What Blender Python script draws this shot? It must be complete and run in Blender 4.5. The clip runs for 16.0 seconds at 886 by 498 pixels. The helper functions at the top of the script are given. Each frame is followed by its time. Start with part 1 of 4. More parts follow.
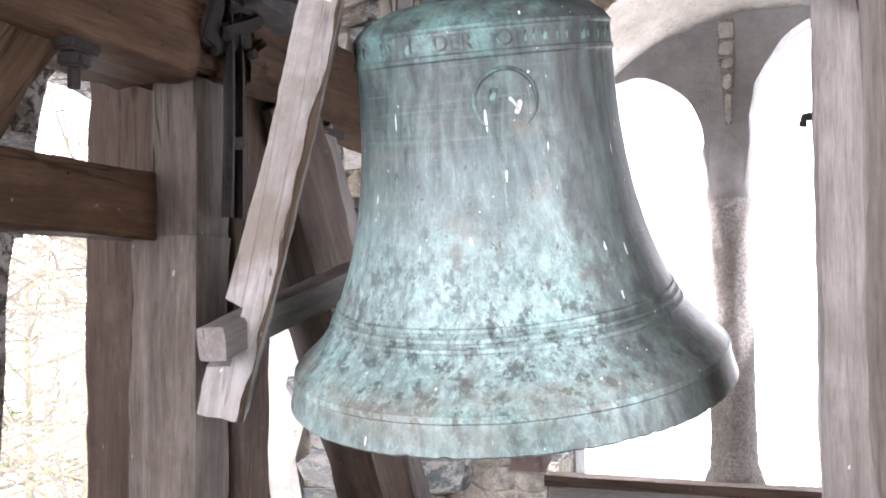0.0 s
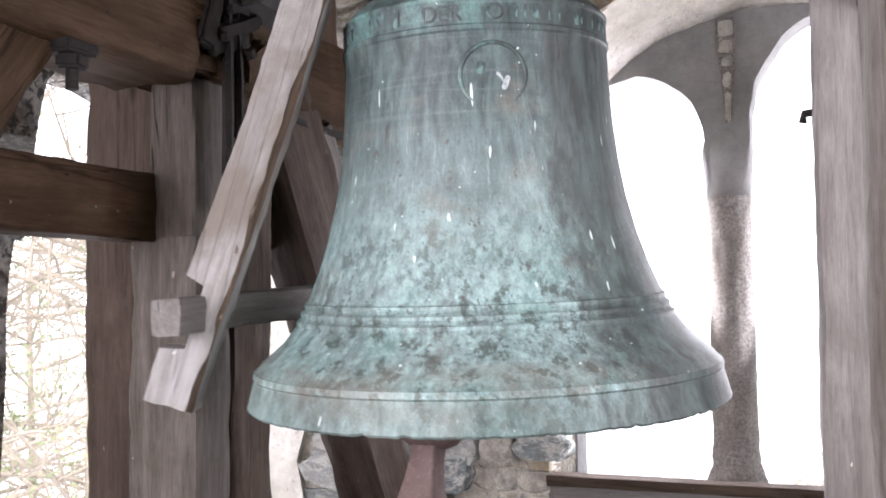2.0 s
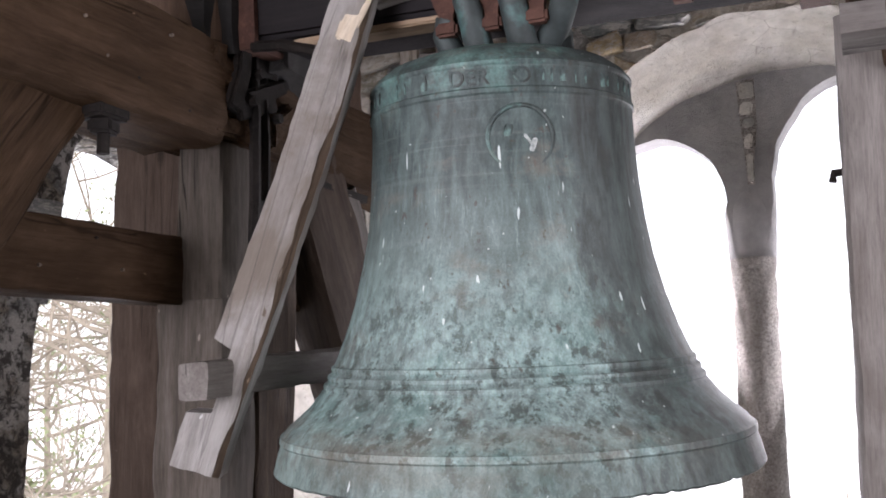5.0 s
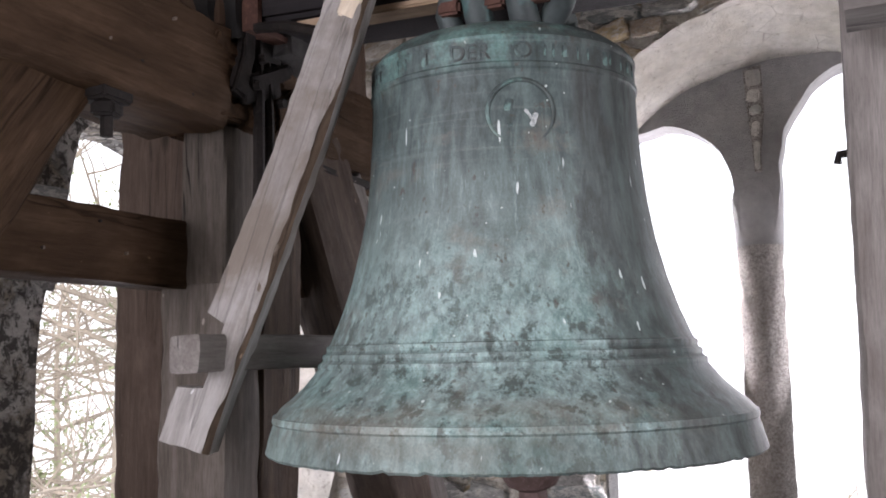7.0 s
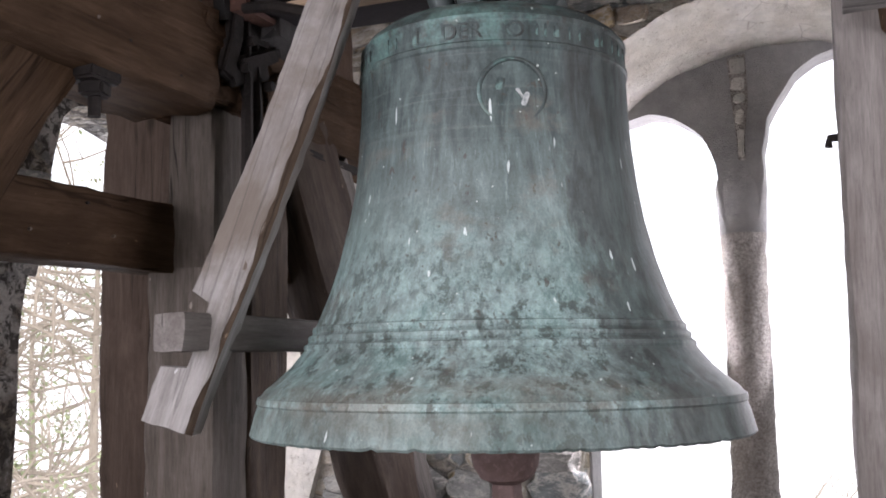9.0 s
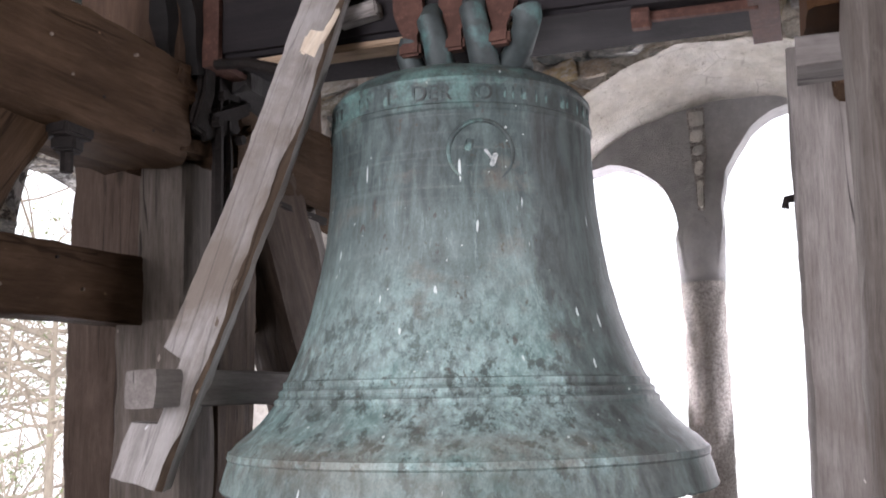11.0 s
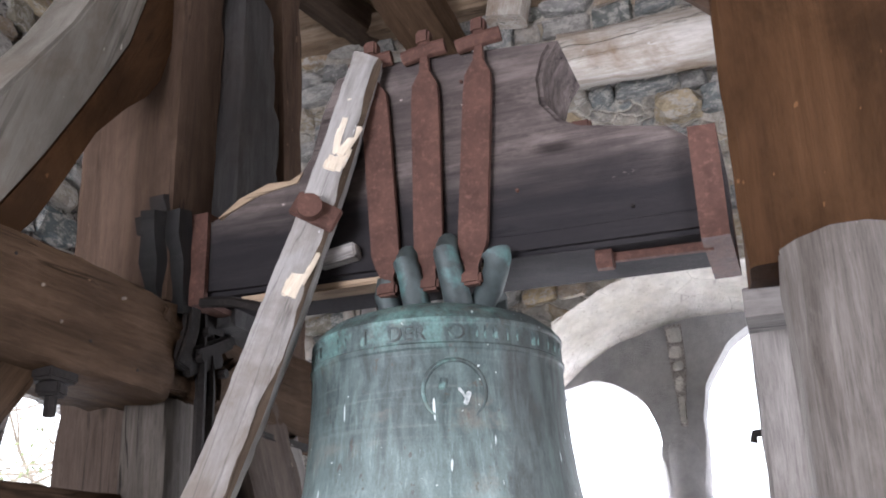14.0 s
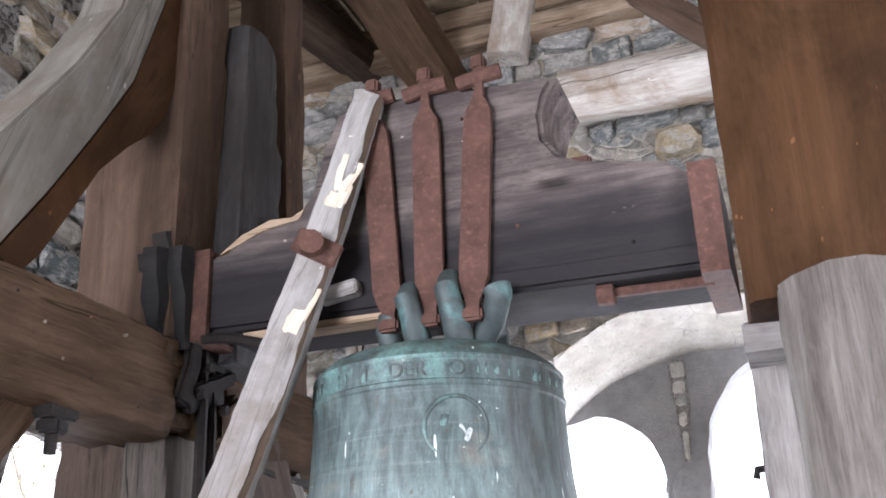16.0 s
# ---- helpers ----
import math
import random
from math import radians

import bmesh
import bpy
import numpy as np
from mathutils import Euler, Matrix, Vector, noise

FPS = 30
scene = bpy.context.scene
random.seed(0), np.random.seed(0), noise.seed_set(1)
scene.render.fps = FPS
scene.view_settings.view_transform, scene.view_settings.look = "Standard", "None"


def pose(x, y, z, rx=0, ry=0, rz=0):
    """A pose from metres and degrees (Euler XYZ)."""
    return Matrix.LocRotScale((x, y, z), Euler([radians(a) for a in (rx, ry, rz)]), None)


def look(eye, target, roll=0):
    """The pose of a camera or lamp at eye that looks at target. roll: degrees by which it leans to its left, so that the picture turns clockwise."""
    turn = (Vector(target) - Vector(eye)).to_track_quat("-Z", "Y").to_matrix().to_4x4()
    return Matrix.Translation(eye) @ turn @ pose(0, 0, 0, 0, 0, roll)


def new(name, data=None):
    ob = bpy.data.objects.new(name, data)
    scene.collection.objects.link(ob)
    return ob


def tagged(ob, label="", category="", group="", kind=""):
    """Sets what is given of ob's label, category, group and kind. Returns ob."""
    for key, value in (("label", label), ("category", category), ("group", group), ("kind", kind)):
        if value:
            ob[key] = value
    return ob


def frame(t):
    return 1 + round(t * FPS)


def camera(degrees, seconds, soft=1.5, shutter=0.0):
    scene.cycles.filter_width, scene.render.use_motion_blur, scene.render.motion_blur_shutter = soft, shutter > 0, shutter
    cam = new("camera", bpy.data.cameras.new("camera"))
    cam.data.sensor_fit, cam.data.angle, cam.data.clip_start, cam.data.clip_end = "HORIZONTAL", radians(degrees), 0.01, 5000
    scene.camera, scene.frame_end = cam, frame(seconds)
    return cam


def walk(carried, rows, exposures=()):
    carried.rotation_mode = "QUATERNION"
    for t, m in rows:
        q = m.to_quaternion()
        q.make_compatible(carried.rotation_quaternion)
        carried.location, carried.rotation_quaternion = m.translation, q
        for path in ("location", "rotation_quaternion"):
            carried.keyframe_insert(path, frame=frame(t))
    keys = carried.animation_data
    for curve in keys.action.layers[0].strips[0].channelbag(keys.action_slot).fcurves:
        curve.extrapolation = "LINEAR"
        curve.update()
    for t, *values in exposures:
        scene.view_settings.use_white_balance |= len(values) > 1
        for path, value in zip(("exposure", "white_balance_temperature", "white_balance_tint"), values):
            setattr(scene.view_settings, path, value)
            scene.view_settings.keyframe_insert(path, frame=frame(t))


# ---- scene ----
# Metres; x runs along the bell's axle, y away from the camera, z up. EYE lies 1.6 m over the bell-chamber floor.
EYE = 1.6
cam = camera(48.5, 16.0, soft=1.8, shutter=0.4)


def seen_from(x, y, z, yaw, pitch, roll):
    """A camera pose from its place relative to the first eye and its yaw, pitch and lean."""
    return Matrix.Translation((x, y, EYE + z)) @ pose(0, 0, 0, 0, 0, yaw) @ pose(0, 0, 0, 90 + pitch) @ pose(0, 0, 0, 0, 0, roll)


ROWS = [
    (0, 0.004, 0.032, -0.003, 22.32, 3.11, -0.50),
    (0.5, -0.009, 0.036, -0.013, 22.03, 2.65, -0.85),
    (1, -0.008, 0.037, -0.018, 22.09, 2.30, -0.77),
    (1.5, 0.008, 0.041, -0.015, 22.31, 2.43, -0.76),
    (2, 0.005, 0.038, -0.007, 22.40, 3.19, -0.85),
    (2.5, 0.000, 0.035, -0.007, 22.54, 4.20, -0.84),
    (3, 0.001, 0.032, -0.009, 22.67, 4.77, -0.63),
    (3.5, -0.009, 0.031, -0.008, 22.68, 6.32, -0.70),
    (6, -0.020, 0.044, -0.018, 23.68, 6.95, -0.97),
    (6.5, -0.014, 0.046, -0.027, 23.83, 6.84, -0.93),
    (7, -0.012, 0.047, -0.032, 23.82, 6.57, -0.97),
    (7.5, -0.018, 0.050, -0.043, 23.72, 6.37, -0.97),
    (8, -0.027, 0.050, -0.051, 23.55, 6.04, -0.98),
    (10.5, -0.052, 0.015, -0.030, 20.48, 6.79, -1.10),
    (11, -0.041, 0.003, -0.018, 20.20, 8.27, -1.02),
    (11.5, -0.025, -0.013, -0.004, 19.98, 9.86, -1.17),
    (12, -0.010, -0.033, 0.008, 19.71, 11.71, -1.09),
    (12.5, 0.002, -0.037, 0.020, 19.50, 13.51, -1.42),
    (13, 0.010, -0.045, 0.027, 19.41, 15.76, -1.62),
    (13.5, 0.021, -0.054, 0.038, 19.43, 17.86, -1.80),
    (14, 0.025, -0.059, 0.047, 19.52, 19.71, -1.97),
    (14.5, 0.029, -0.059, 0.052, 19.56, 20.98, -1.96),
    (15, 0.034, -0.061, 0.055, 19.54, 21.35, -2.09),
    (15.5, 0.035, -0.061, 0.055, 19.60, 21.64, -2.13),
    (16, 0.033, -0.062, 0.047, 19.68, 21.74, -2.10),
]
EXPOSURES = [(0.0, 1.12, 6380, 14), (1.0, 0.97, 6380, 14), (2.0, 0.77, 6400, 14), (3.0, 0.53, 6420, 14), (3.7, 0.33, 6450, 15), (6.0, 0.1, 6480, 15), (8.0, 0.08, 6480, 15), (10.5, 0.15, 6480, 15),
             (12.0, 0.34, 6420, 14), (13.5, 0.6, 6250, 12), (14.5, 0.89, 6080, 10), (16.0, 1.09, 6050, 10)]
walk(cam, [(t, seen_from(*row)) for t, *row in ROWS], EXPOSURES)

# ---- sky, soft sun, daylight in the openings, added fill lamps ----
world = bpy.data.worlds.new("overcast_sky")
scene.world = world
world.use_nodes = True
wn, wl = world.node_tree.nodes, world.node_tree.links
sky = wn.new("ShaderNodeTexSky")
sky.sky_type, sky.sun_disc = "NISHITA", False
sky.sun_elevation, sky.sun_rotation, sky.air_density, sky.dust_density = radians(48), radians(150), 1.0, 6.0
soft_sky = wn.new("ShaderNodeMixRGB")
soft_sky.inputs[0].default_value = 0.75
soft_sky.inputs[2].default_value = (15.0, 15.2, 15.8, 1)
wl.new(sky.outputs[0], soft_sky.inputs[1])
wl.new(soft_sky.outputs[0], wn["Background"].inputs[0])
wn["Background"].inputs[1].default_value = 0.15

sun = new("sun", bpy.data.lights.new("sun", "SUN"))
sun.data.energy, sun.data.angle, sun.data.color = 3.0, radians(20), (1.0, 0.97, 0.94)
sun.matrix_world = look((3, -6, 8), (0, 0, 0))


def daylight(name, eye, target, w, h, power):
    lamp = new(name, bpy.data.lights.new(name, "AREA"))
    lamp.data.shape, lamp.data.size, lamp.data.size_y, lamp.data.energy, lamp.data.color = "RECTANGLE", w, h, power, (1.0, 0.966, 1.025)
    lamp.matrix_world = look(eye, target)


daylight("daylight_near_window", (-1.45, -1.5, EYE + 0.4), (-0.9, 2, EYE + 0.4), 1.2, 1.5, 100)
# added fill in an unseen opening, so the bell is lit from its left
daylight("daylight_left_near_window", (-2.6, -0.1, EYE + 0.2), (-0.8, 2, EYE + 0.2), 1.1, 1.5, 62)
# added fill from the unseen right side, aimed up to brighten the upper left
daylight("daylight_side_window", (1.75, 1.0, EYE + 0.3), (-1.6, 1.5, EYE + 2.4), 1.2, 1.5, 74)
daylight("daylight_far_window", (-0.742, 3.8, EYE - 0.05), (-0.8, 2.2, EYE + 0.7), 0.44, 1.0, 28)
daylight("daylight_far_window", (-0.04, 3.8, EYE - 0.05), (-0.2, 2.2, EYE + 0.7), 0.5, 1.1, 12)
daylight("daylight_left_window", (-2.75, 2.65, EYE - 0.1), (-1.0, 2.4, EYE + 0.3), 0.7, 1.1, 18)

# ---- materials ----


class Nodes:
    """Short hand for building a node material."""

    def __init__(self, name):
        self.m = bpy.data.materials.new(name)
        self.m.use_nodes = True
        self.t = self.m.node_tree
        self.b = self.t.nodes["Principled BSDF"]
        self.co = self.t.nodes.new("ShaderNodeTexCoord").outputs["Object"]
        info = self.t.nodes.new("ShaderNodeObjectInfo")
        self.rand = info.outputs["Random"]
        shift = self.t.nodes.new("ShaderNodeVectorMath")
        shift.operation = "ADD"
        mul = self.t.nodes.new("ShaderNodeMath")
        mul.operation = "MULTIPLY"
        mul.inputs[1].default_value = 37.0
        self.t.links.new(self.rand, mul.inputs[0])
        self.t.links.new(self.co, shift.inputs[0])
        self.t.links.new(mul.outputs[0], shift.inputs[1])
        self.moved = shift.outputs[0]

    def link(self, a, b):
        self.t.links.new(a, b)

    def stretch(self, sx, sy, sz, src=None):
        n = self.t.nodes.new("ShaderNodeMapping")
        n.inputs["Scale"].default_value = (sx, sy, sz)
        self.link(src or self.moved, n.inputs[0])
        return n.outputs[0]

    def noise(self, scale, detail=6, rough=0.6, vec=None, distort=0.0):
        n = self.t.nodes.new("ShaderNodeTexNoise")
        n.inputs["Scale"].default_value, n.inputs["Detail"].default_value, n.inputs["Roughness"].default_value = scale, detail, rough
        n.inputs["Distortion"].default_value = distort
        self.link(vec or self.moved, n.inputs["Vector"])
        return n.outputs["Fac"]

    def cells(self, scale, vec=None, feature="F1"):
        n = self.t.nodes.new("ShaderNodeTexVoronoi")
        n.feature = feature
        n.inputs["Scale"].default_value = scale
        self.link(vec or self.moved, n.inputs["Vector"])
        return n.outputs["Distance"]

    def ramp(self, fac, *stops):
        n = self.t.nodes.new("ShaderNodeValToRGB")
        e = n.color_ramp.elements
        while len(e) < len(stops):
            e.new(0.5)
        for el, (p, c) in zip(e, stops):
            el.position = p
            el.color = (*c, 1) if isinstance(c, tuple) else (c, c, c, 1)
        self.link(fac, n.inputs[0])
        return n.outputs[0]

    def mix(self, fac, a, b, mode="MIX"):
        n = self.t.nodes.new("ShaderNodeMixRGB")
        n.blend_type = mode
        for i, v in enumerate((fac, a, b)):
            if isinstance(v, (int, float)):
                n.inputs[i].default_value = v if i == 0 else (v, v, v, 1)
            elif isinstance(v, tuple):
                n.inputs[i].default_value = (*v, 1)
            else:
                self.link(v, n.inputs[i])
        return n.outputs[0]

    def done(self, colour, rough, bump=None, strength=0.4, dist=0.004, metal=0.0, gloss=0.5):
        self.b.inputs["Specular IOR Level"].default_value = gloss
        self.link(colour, self.b.inputs["Base Color"])
        if isinstance(rough, (int, float)):
            self.b.inputs["Roughness"].default_value = rough
        else:
            self.link(rough, self.b.inputs["Roughness"])
        self.b.inputs["Metallic"].default_value = metal
        if bump is not None:
            n = self.t.nodes.new("ShaderNodeBump")
            n.inputs["Strength"].default_value, n.inputs["Distance"].default_value = strength, dist
            self.link(bump, n.inputs["Height"])
            self.link(n.outputs[0], self.b.inputs["Normal"])
        return self.m


def wood(name, dark, mid, light, stain=(0.03, 0.02, 0.015), grain=1.0, crack=0.5, stained=0.35, line=0.4, gloss=0.15):
    """Old timber whose grain runs along local x."""
    n = Nodes(name)
    broad = n.noise(1.0, 4, 0.6, n.stretch(1.6 * grain, 12 * grain, 12 * grain), 1.2)
    fibre = n.noise(1.0, 9, 0.7, n.stretch(3.4 * grain, 55 * grain, 55 * grain), 0.6)
    fine = n.noise(1.0, 5, 0.75, n.stretch(16, 260, 260))
    blot = n.noise(3.2, 7, 0.7, n.stretch(0.7, 1, 1), 0.5)
    worn = n.noise(9, 6, 0.7, n.stretch(0.5, 1, 1))
    c = n.ramp(n.mix(0.5, fibre, broad), (0.34, dark), (0.5, mid), (0.66, light))
    c = n.mix(line, c, n.ramp(fine, (0.34, 0.35), (0.5, 0.88), (0.66, 1.12)), "MULTIPLY")
    c = n.mix(n.ramp(worn, (0.52, 0.0), (0.68, 0.45)), c, light)
    c = n.mix(n.ramp(blot, (0.46, 0.0), (0.62, stained)), c, stain)
    # knots: dark eyes with the grain bent round them
    eye = n.cells(2.3, n.stretch(0.8, 2.2, 2.2))
    c = n.mix(n.ramp(eye, (0.045, 0.75), (0.1, 0.0)), c, tuple(0.35 * v for v in dark))
    split = n.ramp(n.noise(1.0, 3, 0.5, n.stretch(0.7, 15, 15), 0.5), (0.488, 0.0), (0.5, 1.0), (0.512, 0.0))
    gate = n.ramp(n.noise(1.0, 2, 0.5, n.stretch(1.2, 6, 6)), (0.5, 0.0), (0.56, min(1.0, crack * 1.3)))
    gap = n.mix(1.0, split, gate, "MULTIPLY")
    c = n.mix(gap, c, tuple(0.12 * v for v in dark))
    dings = n.ramp(n.noise(60, 2, 0.4, n.stretch(0.5, 1, 1)), (0.76, 0.0), (0.78, 0.5))
    c = n.mix(dings, c, tuple(min(0.7, 2.6 * v) for v in light))
    h = n.mix(0.5, fibre, fine)
    h = n.mix(gap, h, 0.0)
    return n.done(c, n.ramp(blot, (0.4, 0.72), (0.6, 0.9)), h, 0.75, 0.007, gloss=gloss)


brown_oak = wood("brown_oak", (0.026, 0.0155, 0.0092), (0.054, 0.033, 0.0198), (0.092, 0.058, 0.0365), gloss=0.06)
umber_oak = wood("umber_oak", (0.033, 0.0235, 0.0175), (0.06, 0.0435, 0.0335), (0.094, 0.07, 0.056), crack=0.4, line=0.4)
dark_oak = wood("dark_oak", (0.025, 0.017, 0.012), (0.055, 0.038, 0.027), (0.1, 0.07, 0.05))
grey_oak = wood("grey_oak", (0.1, 0.09, 0.083), (0.16, 0.147, 0.138), (0.23, 0.215, 0.204), (0.07, 0.055, 0.045), crack=0.8, line=0.4)
log_oak = wood("log_oak", (0.056, 0.048, 0.041), (0.104, 0.092, 0.082), (0.172, 0.156, 0.142), (0.05, 0.036, 0.026), crack=0.9, line=0.5)
post_oak = wood("post_oak", (0.052, 0.044, 0.038), (0.095, 0.082, 0.07), (0.155, 0.136, 0.12), (0.05, 0.038, 0.028), crack=0.8, line=0.5)
drift_oak = wood("drift_oak", (0.08, 0.072, 0.06), (0.115, 0.105, 0.09), (0.16, 0.148, 0.13), (0.07, 0.05, 0.032), 0.5, 0.4, 0.5, 0.2)
worn_tan = wood("worn_tan", (0.2, 0.14, 0.09), (0.33, 0.24, 0.165), (0.45, 0.35, 0.25))
red_oak = wood("red_oak", (0.041, 0.0265, 0.018), (0.073, 0.047, 0.033), (0.114, 0.075, 0.054), (0.036, 0.022, 0.015), 0.55, line=0.3)
smooth_oak = wood("smooth_oak", (0.024, 0.011, 0.0046), (0.042, 0.0198, 0.0085), (0.064, 0.032, 0.0145), (0.017, 0.0085, 0.004), 0.4, 0.25, 0.7, 0.25, gloss=0.08)
tan_boards = wood("tan_boards", (0.12, 0.08, 0.05), (0.22, 0.16, 0.11), (0.36, 0.29, 0.22), (0.06, 0.04, 0.025))
pale_ash = wood("pale_ash", (0.172, 0.162, 0.154), (0.268, 0.255, 0.246), (0.36, 0.346, 0.336), (0.13, 0.104, 0.08), crack=0.3, stained=0.7, line=0.3)
tarred_wood = wood("tarred_wood", (0.01, 0.0095, 0.0095), (0.025, 0.0235, 0.0235), (0.056, 0.052, 0.05), grain=0.6, gloss=0.4)
tar_crust = wood("tar_crust", (0.004, 0.004, 0.004), (0.009, 0.0085, 0.0085), (0.018, 0.017, 0.0165), grain=0.6, gloss=0.3)


def yoke_timber():
    """Weathered yoke timber: purplish grey above, nearly black along its lower half."""
    m = wood("yoke_wood", (0.048, 0.039, 0.037), (0.105, 0.087, 0.082), (0.225, 0.19, 0.175), (0.04, 0.034, 0.035), 0.6, 0.9, 0.5, gloss=0.04)
    nt = m.node_tree
    b = nt.nodes["Principled BSDF"]
    src = b.inputs["Base Color"].links[0].from_socket
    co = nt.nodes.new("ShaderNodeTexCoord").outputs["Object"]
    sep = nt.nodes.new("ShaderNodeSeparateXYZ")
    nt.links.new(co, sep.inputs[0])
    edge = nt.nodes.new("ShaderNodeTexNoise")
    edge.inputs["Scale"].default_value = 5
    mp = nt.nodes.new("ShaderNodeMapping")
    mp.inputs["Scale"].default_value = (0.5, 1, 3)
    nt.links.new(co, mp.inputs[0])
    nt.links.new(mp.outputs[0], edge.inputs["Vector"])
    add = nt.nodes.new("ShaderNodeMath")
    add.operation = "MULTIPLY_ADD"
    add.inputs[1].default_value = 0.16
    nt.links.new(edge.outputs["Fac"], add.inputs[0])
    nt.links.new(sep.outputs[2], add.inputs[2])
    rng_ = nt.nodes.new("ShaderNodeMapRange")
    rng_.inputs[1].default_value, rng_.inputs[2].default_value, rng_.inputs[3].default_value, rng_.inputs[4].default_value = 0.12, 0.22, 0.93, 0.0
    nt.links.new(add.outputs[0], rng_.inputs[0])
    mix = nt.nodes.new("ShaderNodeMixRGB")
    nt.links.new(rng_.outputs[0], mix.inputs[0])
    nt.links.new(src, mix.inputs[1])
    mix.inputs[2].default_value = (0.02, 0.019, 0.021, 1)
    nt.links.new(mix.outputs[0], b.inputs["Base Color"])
    return m


yoke_wood = yoke_timber()
silver_log = wood("silver_log", (0.24, 0.2, 0.16), (0.44, 0.41, 0.37), (0.64, 0.62, 0.59), (0.17, 0.105, 0.055), 0.6, 0.7, 0.75)
wane_brown = wood("wane_brown", (0.04, 0.028, 0.019), (0.08, 0.057, 0.04), (0.13, 0.097, 0.07))
worn_hollow = wood("worn_hollow", (0.1, 0.08, 0.06), (0.17, 0.14, 0.115), (0.25, 0.215, 0.18))
split_wood = wood("split_wood", (0.5, 0.42, 0.32), (0.66, 0.58, 0.47), (0.78, 0.71, 0.6), (0.45, 0.36, 0.26), 1.0, 0.2)


def rusty(name, dark, light):
    n = Nodes(name)
    a, b = n.noise(14, 8, 0.7), n.noise(70, 5, 0.7)
    c = n.ramp(a, (0.3, dark), (0.65, light))
    c = n.mix(n.ramp(b, (0.52, 0.0), (0.75, 0.6)), c, tuple(1.7 * v for v in light))
    return n.done(c, n.ramp(a, (0.3, 0.7), (0.7, 0.9)), n.mix(0.6, a, b), 0.8, 0.005, 0.0, 0.12)


red_iron = rusty("red_iron", (0.047, 0.025, 0.02), (0.098, 0.052, 0.041))
black_iron = rusty("black_iron", (0.008, 0.0074, 0.0074), (0.022, 0.0185, 0.017))
clapper_iron = rusty("clapper_iron", (0.085, 0.058, 0.052), (0.15, 0.106, 0.1))


def patina():
    """Bronze with pale green bloom, rain streaks down its sides, rubbed brown places and white drips."""
    n = Nodes("bronze_patina")
    co = n.co
    sep = n.t.nodes.new("ShaderNodeSeparateXYZ")
    n.link(co, sep.inputs[0])

    def height(lo, hi):
        m = n.t.nodes.new("ShaderNodeMapRange")
        m.interpolation_type = "SMOOTHSTEP"
        m.inputs[1].default_value, m.inputs[2].default_value = lo, hi
        n.link(sep.outputs[2], m.inputs[0])
        return m.outputs[0]

    def both(a, b):
        return n.mix(1.0, a, b, "MULTIPLY")

    streak = n.noise(1.0, 8, 0.66, n.stretch(30, 30, 6.5, co), 0.4)
    rain = n.noise(1.0, 6, 0.7, n.stretch(70, 70, 5, co))
    blot = n.noise(3.6, 8, 0.66, co)
    wide = n.noise(2.2, 3, 0.5, co)
    fine = n.noise(120, 5, 0.75, n.stretch(1, 1, 0.7, co))
    grain = n.noise(260, 3, 0.7, co)
    flare = height(-0.55, -0.86)
    # grey-green skin, streaked
    c = n.ramp(n.mix(0.35, streak, blot), (0.36, (0.092, 0.114, 0.11)), (0.5, (0.142, 0.184, 0.178)), (0.62, (0.212, 0.275, 0.268)))
    # the metal is darker on the shoulder and upper waist
    top = both(height(-0.66, -0.4), n.ramp(n.mix(0.5, blot, streak), (0.4, 0.95), (0.6, 0.65)))
    c = n.mix(top, c, n.ramp(streak, (0.4, (0.028, 0.039, 0.039)), (0.62, (0.054, 0.079, 0.079))))
    # a teal wash, strongest round the lettering and on the flare
    teal = both(n.mix(0.6, height(-0.34, -0.28), flare, "ADD"), n.ramp(n.noise(7, 7, 0.7, co), (0.47, 0.0), (0.6, 0.75)))
    c = n.mix(teal, c, n.ramp(fine, (0.35, (0.085, 0.185, 0.17)), (0.65, (0.18, 0.33, 0.305))))
    # verdigris bloom in flecks, thick on the flare, thinner above
    bloom = n.noise(1.0, 10, 0.78, n.stretch(38, 38, 20, co))
    spread = both(n.mix(0.75, flare, 0.22, "ADD"), n.ramp(n.mix(0.35, bloom, wide), (0.47, 0.0), (0.58, 0.85)))
    c = n.mix(spread, c, n.ramp(fine, (0.35, (0.23, 0.345, 0.335)), (0.65, (0.36, 0.49, 0.48))))
    # thin pale runs of rain
    c = n.mix(both(n.ramp(rain, (0.56, 0.0), (0.66, 0.55)), both(n.ramp(blot, (0.42, 0.0), (0.55, 1.0)), height(-0.3, -0.62))), c, (0.3, 0.4, 0.385))
    # faint level marks left by the mould
    level = n.noise(1.0, 4, 0.6, n.stretch(2.5, 2.5, 85, co))
    c = n.mix(n.ramp(level, (0.58, 0.0), (0.7, 0.16)), c, (0.27, 0.315, 0.305))
    # dark pits and blotches on the flare, brown freckles on the waist
    pits = n.noise(1.0, 8, 0.74, n.stretch(24, 24, 20, co))
    c = n.mix(both(flare, n.ramp(pits, (0.53, 0.0), (0.59, 0.88))), c, (0.058, 0.075, 0.069))
    freckle = n.noise(1.0, 5, 0.6, n.stretch(48, 48, 30, co))
    c = n.mix(n.ramp(freckle, (0.635, 0.0), (0.67, 0.7)), c, (0.07, 0.058, 0.047))
    rub = n.noise(4.4, 7, 0.7, n.stretch(1, 1, 1.5, co))
    c = n.mix(n.ramp(rub, (0.55, 0.0), (0.66, 0.45)), c, (0.185, 0.16, 0.132))
